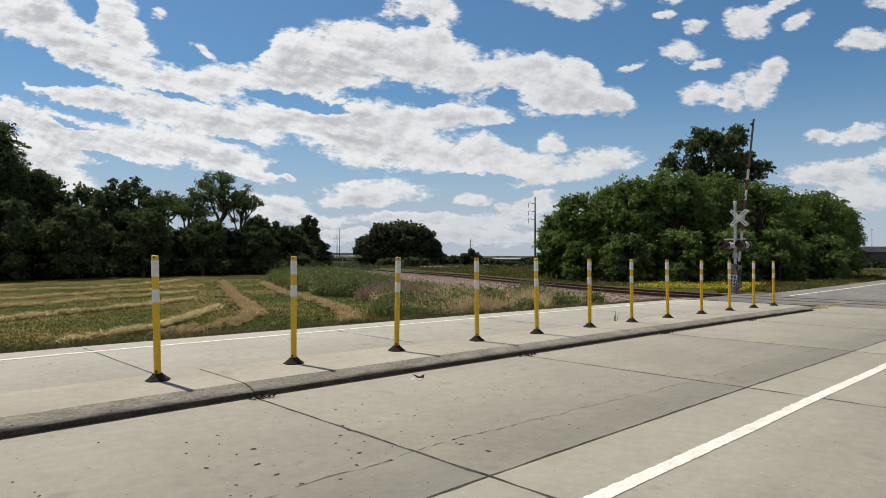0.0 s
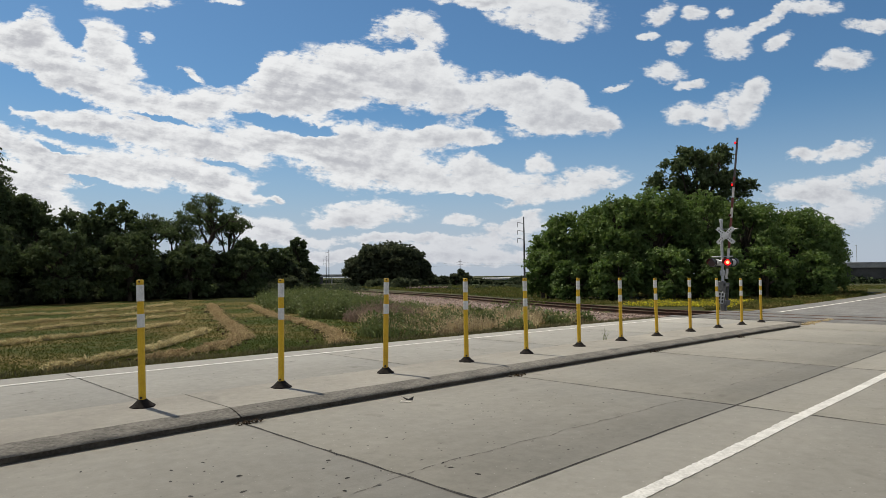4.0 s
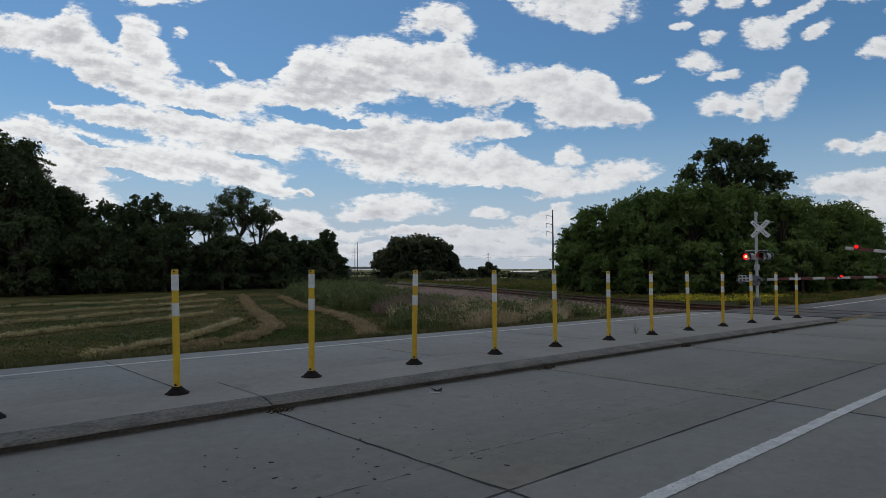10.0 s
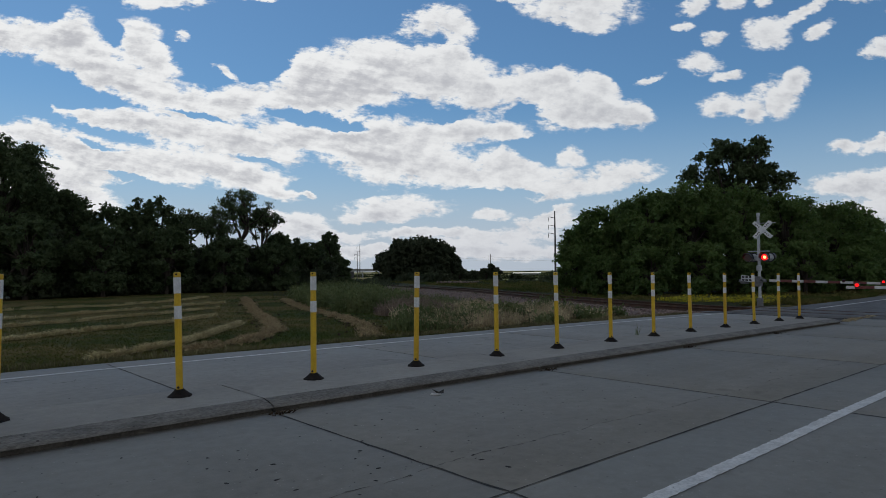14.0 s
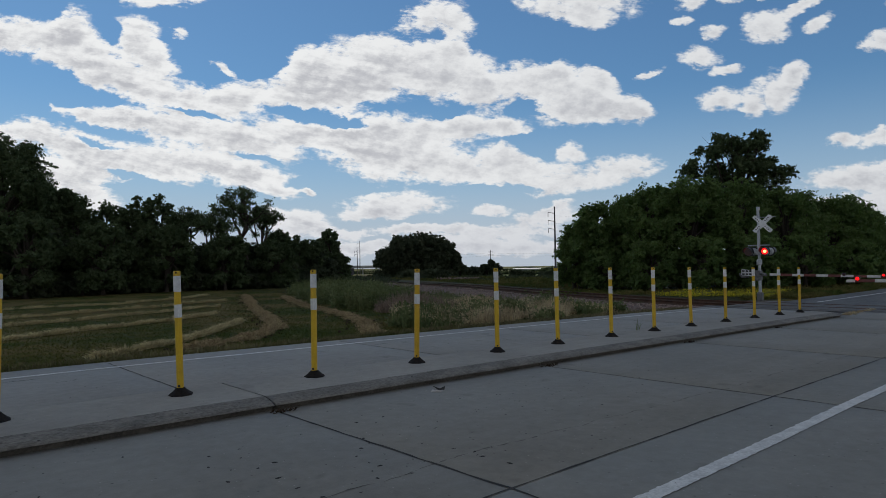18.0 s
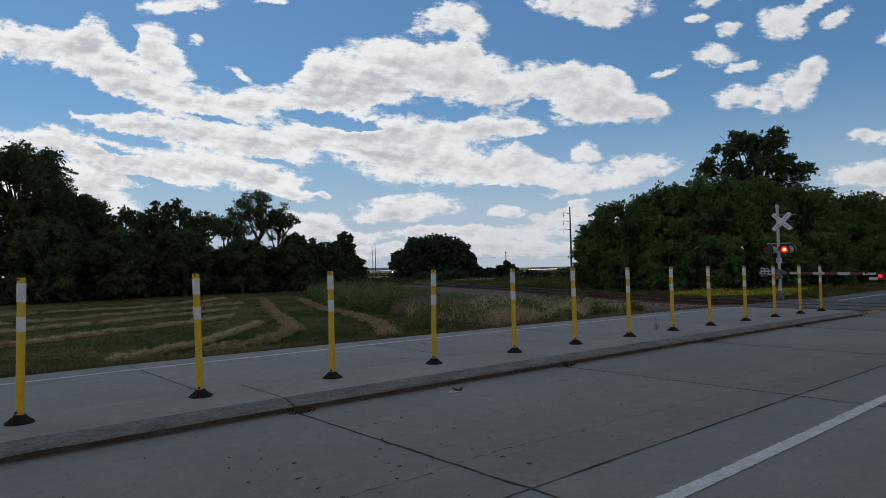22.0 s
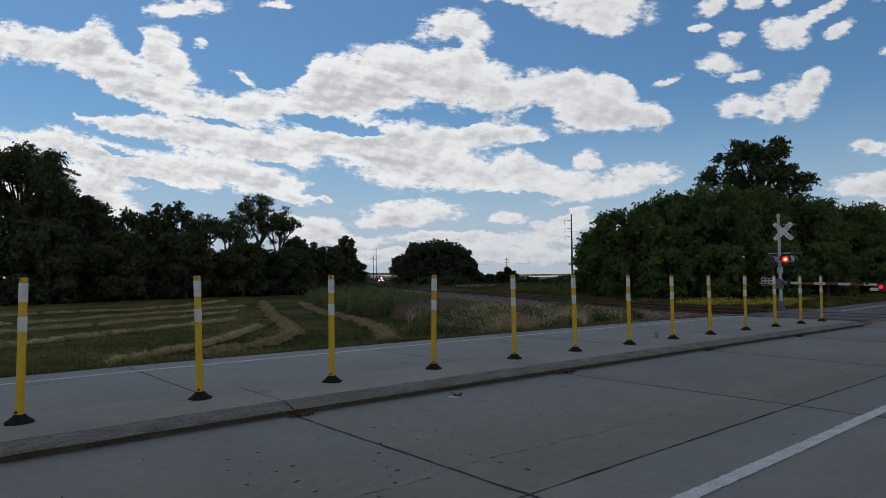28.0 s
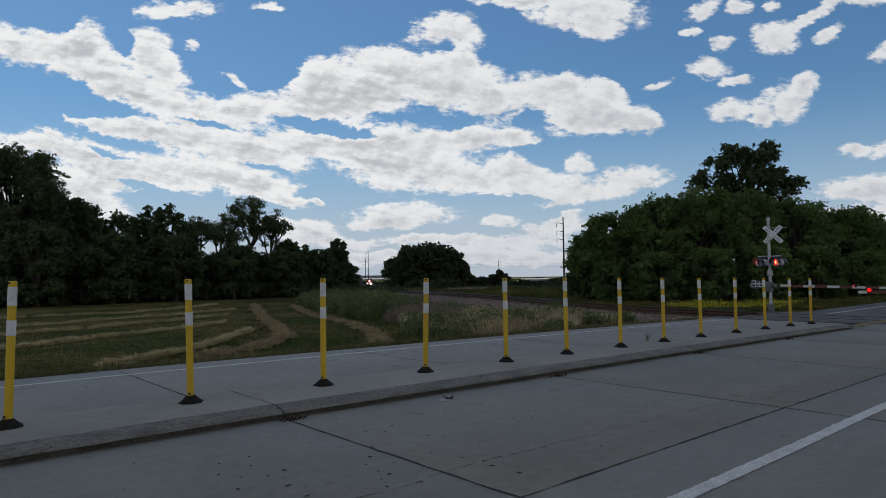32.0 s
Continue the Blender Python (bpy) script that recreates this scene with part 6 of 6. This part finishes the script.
def make_train():
    """A road locomotive head-on: hood, cab, pilot and lamps."""
    train = thing("locomotive", Matrix(), "dark red locomotive with bright headlights on the track", "locomotive")
    part("frame", box((20, 2.9, 0.5), (-9, 0, 1.35), 0.05), LAMP_BLACK, train)
    part("hood", box((13, 2.2, 2.6), (-11.5, 0, 2.9), 0.15), LOCO, train)
    part("cab", box((3.2, 3.0, 2.9), (-3.6, 0, 3.05), 0.2), LOCO, train)
    part("nose", box((2.2, 2.4, 1.9), (-1.0, 0, 2.45), 0.25, segments=2), LOCO, train)
    for s in (-1, 1):
        part("windscreen", box((0.05, 1.0, 0.7), (-1.98, s * 0.7, 3.9), 0.02), CAR_GLASS, train)
    part("pilot", box((0.5, 2.8, 0.9), (0.7, 0, 0.75), 0.08), LAMP_BLACK, train)
    part("headlight", tube([((0.08, 0, 3.3), 0.3), ((0.14, 0, 3.3), 0.3)], 14), HEADLIGHT, train, "bright headlight")
    for s in (-1, 1):
        part("ditch_light", tube([((0.9, s * 0.85, 1.55), 0.3), ((0.98, s * 0.85, 1.55), 0.3)], 14), HEADLIGHT, train, "bright ditch light")
    for x in (-2.5, -15.5):
        for k in (-1.6, 0, 1.6):
            for s in (-1, 1):
                part("wheel", tube([((x + k, s * 0.7, 0.5), 0.5), ((x + k, s * 0.84, 0.5), 0.5)], 14), RAIL, train)
    return train


BUS, CAR, TRAIN = make_bus(), make_car(), make_train()


# ---- litter and stains on the road ----
def make_litter():
    rng = np.random.default_rng(9)
    wrapper = thing("wrapper", pose(2.33, -1.25, road_z(2.3) + 0.002, 0, 0, -40), "small torn pale wrapper lying by the kerb", "litter")
    for name, mat, shape in (("paper_flap", PAPER, ((-0.085, -0.05, 0.0), (0.02, -0.07, 0.006), (0.06, -0.02, 0.004), (-0.06, 0.01, 0.014))), ("dark_flap", INK, ((-0.06, 0.012, 0.055), (0.0, -0.006, 0.012), (0.07, 0.0, 0.01), (0.078, 0.012, 0.052), (0.02, 0.008, 0.026)))):
        bm = bmesh.new()
        bm.faces.new([bm.verts.new(p) for p in shape])
        bmesh.ops.solidify(bm, geom=bm.faces[:], thickness=0.003)
        part(name, bm, mat, wrapper, "dark inner side" if mat is INK else "")
    verts, faces = [], []
    n = 480
    for k in range(n):
        if k < 70:
            x, y = rng.normal(0.1, 0.9), rng.normal(-2.7, 0.55)
        elif k < 130:
            x, y = rng.normal(3.0, 1.1), rng.normal(-2.4, 0.6)
        else:
            x, y = rng.uniform(-4, 17), rng.uniform(-8.5, -1.0) if rng.random() < 0.75 else rng.uniform(0.6, 3.2)
        s = rng.uniform(0.004, 0.01) if k > 30 else rng.uniform(0.009, 0.017)
        ang = rng.uniform(0, 6.28)
        base = len(verts)
        z = road_z(x)
        for j in range(6):
            a = j / 6 * 6.283
            px, py = math.cos(a) * s * rng.uniform(1.1, 2.1), math.sin(a) * s * rng.uniform(0.6, 1.1)
            verts.append((x + px * math.cos(ang) - py * math.sin(ang), y + px * math.sin(ang) + py * math.cos(ang), z + 0.002))
        verts.append((x, y, z + 0.002 + s * 0.35))
        faces += [(base + j, base + (j + 1) % 6, base + 6) for j in range(6)]
    stuff("road_grit", raw_mesh("road_grit", verts, faces), JOINT, "scattered dark grit and clods on the concrete", "grit")


make_litter()


# ---- the cloud that drifts in front of the sun ----
def cloud_veil(clear_share):
    m = bpy.data.materials.new("cloud_veil")
    m.use_nodes = True
    g = Nodes(m.node_tree)
    body = g.add("ShaderNodeBsdfDiffuse", {"Color": (0.9, 0.9, 0.92, 1)})
    clear = g.add("ShaderNodeBsdfTransparent")
    g.add("ShaderNodeOutputMaterial", (g.add("ShaderNodeMixShader", (1 - clear_share, clear.outputs[0], body.outputs[0])).outputs[0],))
    return m


def make_cloud():
    """A translucent cumulus: four nested billowing shells, each veiling the sun a little more."""
    cloud = thing("drifting_cloud", Matrix(), "translucent white cumulus cloud drifting across the sun", "cloud")
    for k, (size, share) in enumerate(((1020, 0.72), (980, 0.82), (932, 0.54), (900, 0.3))):
        bm = bmesh.new()
        bmesh.ops.create_icosphere(bm, subdivisions=4, radius=1.0)
        for v in bm.verts:
            d = v.co.normalized()
            lump = 1 + 0.005 * noise.noise(d * 4 + Vector((k, 0, 0)))
            v.co = Vector((d.x * (size + 1000) * lump, d.y * (size + 500) * lump, d.z * size * 0.3 * lump))
        part("billow", bm, cloud_veil(share), cloud, smooth=True)
    return cloud


CLOUD = make_cloud()


# ---- everything that moves ----
def motions():
    # gate arms: degrees above level
    fall = ((0, 84), (3.9, 84), (4.5, 79), (5.0, 65), (5.7, 56.5), (6.3, 46.5), (6.9, 36.5), (7.4, 31), (7.8, 25.5), (8.2, 19.8), (8.6, 14.8), (9.0, 10), (9.4, 7), (9.8, 3.5), (10.2, 0.5), (10.6, -0.5), (11.0, -1.2), (32, -1.2))
    walk(FAR_ARM, [(t, pose(0.0, -0.12, 1.02, -a)) for t, a in fall])
    fall = ((0, 84), (4.2, 84), (5.0, 76), (6.0, 60), (7.0, 44), (7.5, 36), (8.0, 28.5), (8.6, 21.5), (9.0, 16.7), (9.4, 12.8), (9.8, 9), (10.2, 6), (10.6, 3.2), (11.0, 0.3), (11.4, -0.45), (32, -0.45))
    walk(NEAR_ARM, [(t, pose(0.0, 0.12, 1.02, a)) for t, a in fall])

    # flashing lamps: the drum shows its lit face to the road or turns it to the housing
    swaps = [(0.5, 1.07)] + [(k + 0.52, k + 1 + (0.07 if k + 1 in (2, 6, 7, 8, 9, 10, 11, 23) else -0.06)) for k in range(1, 32)]
    left, right = FLASHERS
    turns = {}
    for drum in (left, right):
        y, z = drum.location.y, drum.location.z
        rows, angle = [(0, 0)], 0
        for off, on in swaps:
            for t in ((off, on) if drum is left or off > 0.6 else (on,)):
                for step in (60, 120, 180):
                    rows.append((t - 0.06 + step / 180 * 0.067, angle + step))
                angle += 180
        turns[drum] = rows = [(t, a) for t, a in rows if t < 32]
        walk(drum, [(t, pose(-0.25, y, z, 0, 0, a)) for t, a in rows])

    # the two inner gate lamps flash in turn with the mast's, the one at the tip stays lit
    for lens, share in GATE_LENSES:
        at = tuple(lens.location)
        rows = ((0, 0), (0.45, 0), (0.5, 60), (0.55, 120), (0.6, 180), (32, 180))
        if share < 0.9:
            rows = turns[left if share < 0.6 else right]
        walk(lens, [(t, pose(*at, 0, 0, a)) for t, a in rows])

    # the train comes down the track
    def on_track(d):
        best = min(range(len(LINE) - 1), key=lambda i: abs((LINE[i].x + 2.35) * AHEAD[0] + (LINE[i].y + 6.54) * AHEAD[1] - d))
        p, q = LINE[best], LINE[max(best - 1, 0)]
        da = (p.x + 2.35) * AHEAD[0] + (p.y + 6.54) * AHEAD[1]
        db = (q.x + 2.35) * AHEAD[0] + (q.y + 6.54) * AHEAD[1]
        s = p.lerp(q, (d - da) / (db - da)) if abs(db - da) > 1e-6 else p
        return pose(s.x, s.y, s.z, 0, 0, math.degrees(math.atan2(q.y - p.y, q.x - p.x)))

    walk(TRAIN, [(t, on_track(480 + (24 - t) * 16.25)) for t in (0, 4, 8, 12, 16, 18, 20, 22, 24, 25, 26, 27, 28, 29, 30, 31, 32)])

    # vehicles on the farm road beyond the railway
    def farm(t, r, d, away):
        x, y = plan(r, d)
        return t, pose(x, y, ground_z(x, y), 0, 0, away)

    heading = math.degrees(math.atan2(-ASIDE[1], -ASIDE[0]))
    walk(BUS, [farm(t, r, 235, heading) for t, r in ((0, 330), (14.4, 185), (16.5, 122), (20, 88), (25, 46), (27.6, 24.9), (28.0, 21.6), (29.0, 13.5), (32.0, -10))])
    walk(CAR, [farm(t, r, 350, heading) for t, r in ((0, 28), (1.0, 10.7), (3.0, -24), (8, -93), (32, -160))])

    # the cloud covers the sun within a few seconds
    far = TO_SUN * 4000
    rows = [(t, 2020 + 20 * (3.6 - t)) for t in (0, 8, 16, 24, 32)]
    walk(CLOUD, [(t, Matrix.Translation(far + Vector((-a, 0, 0)))) for t, a in rows])


motions()
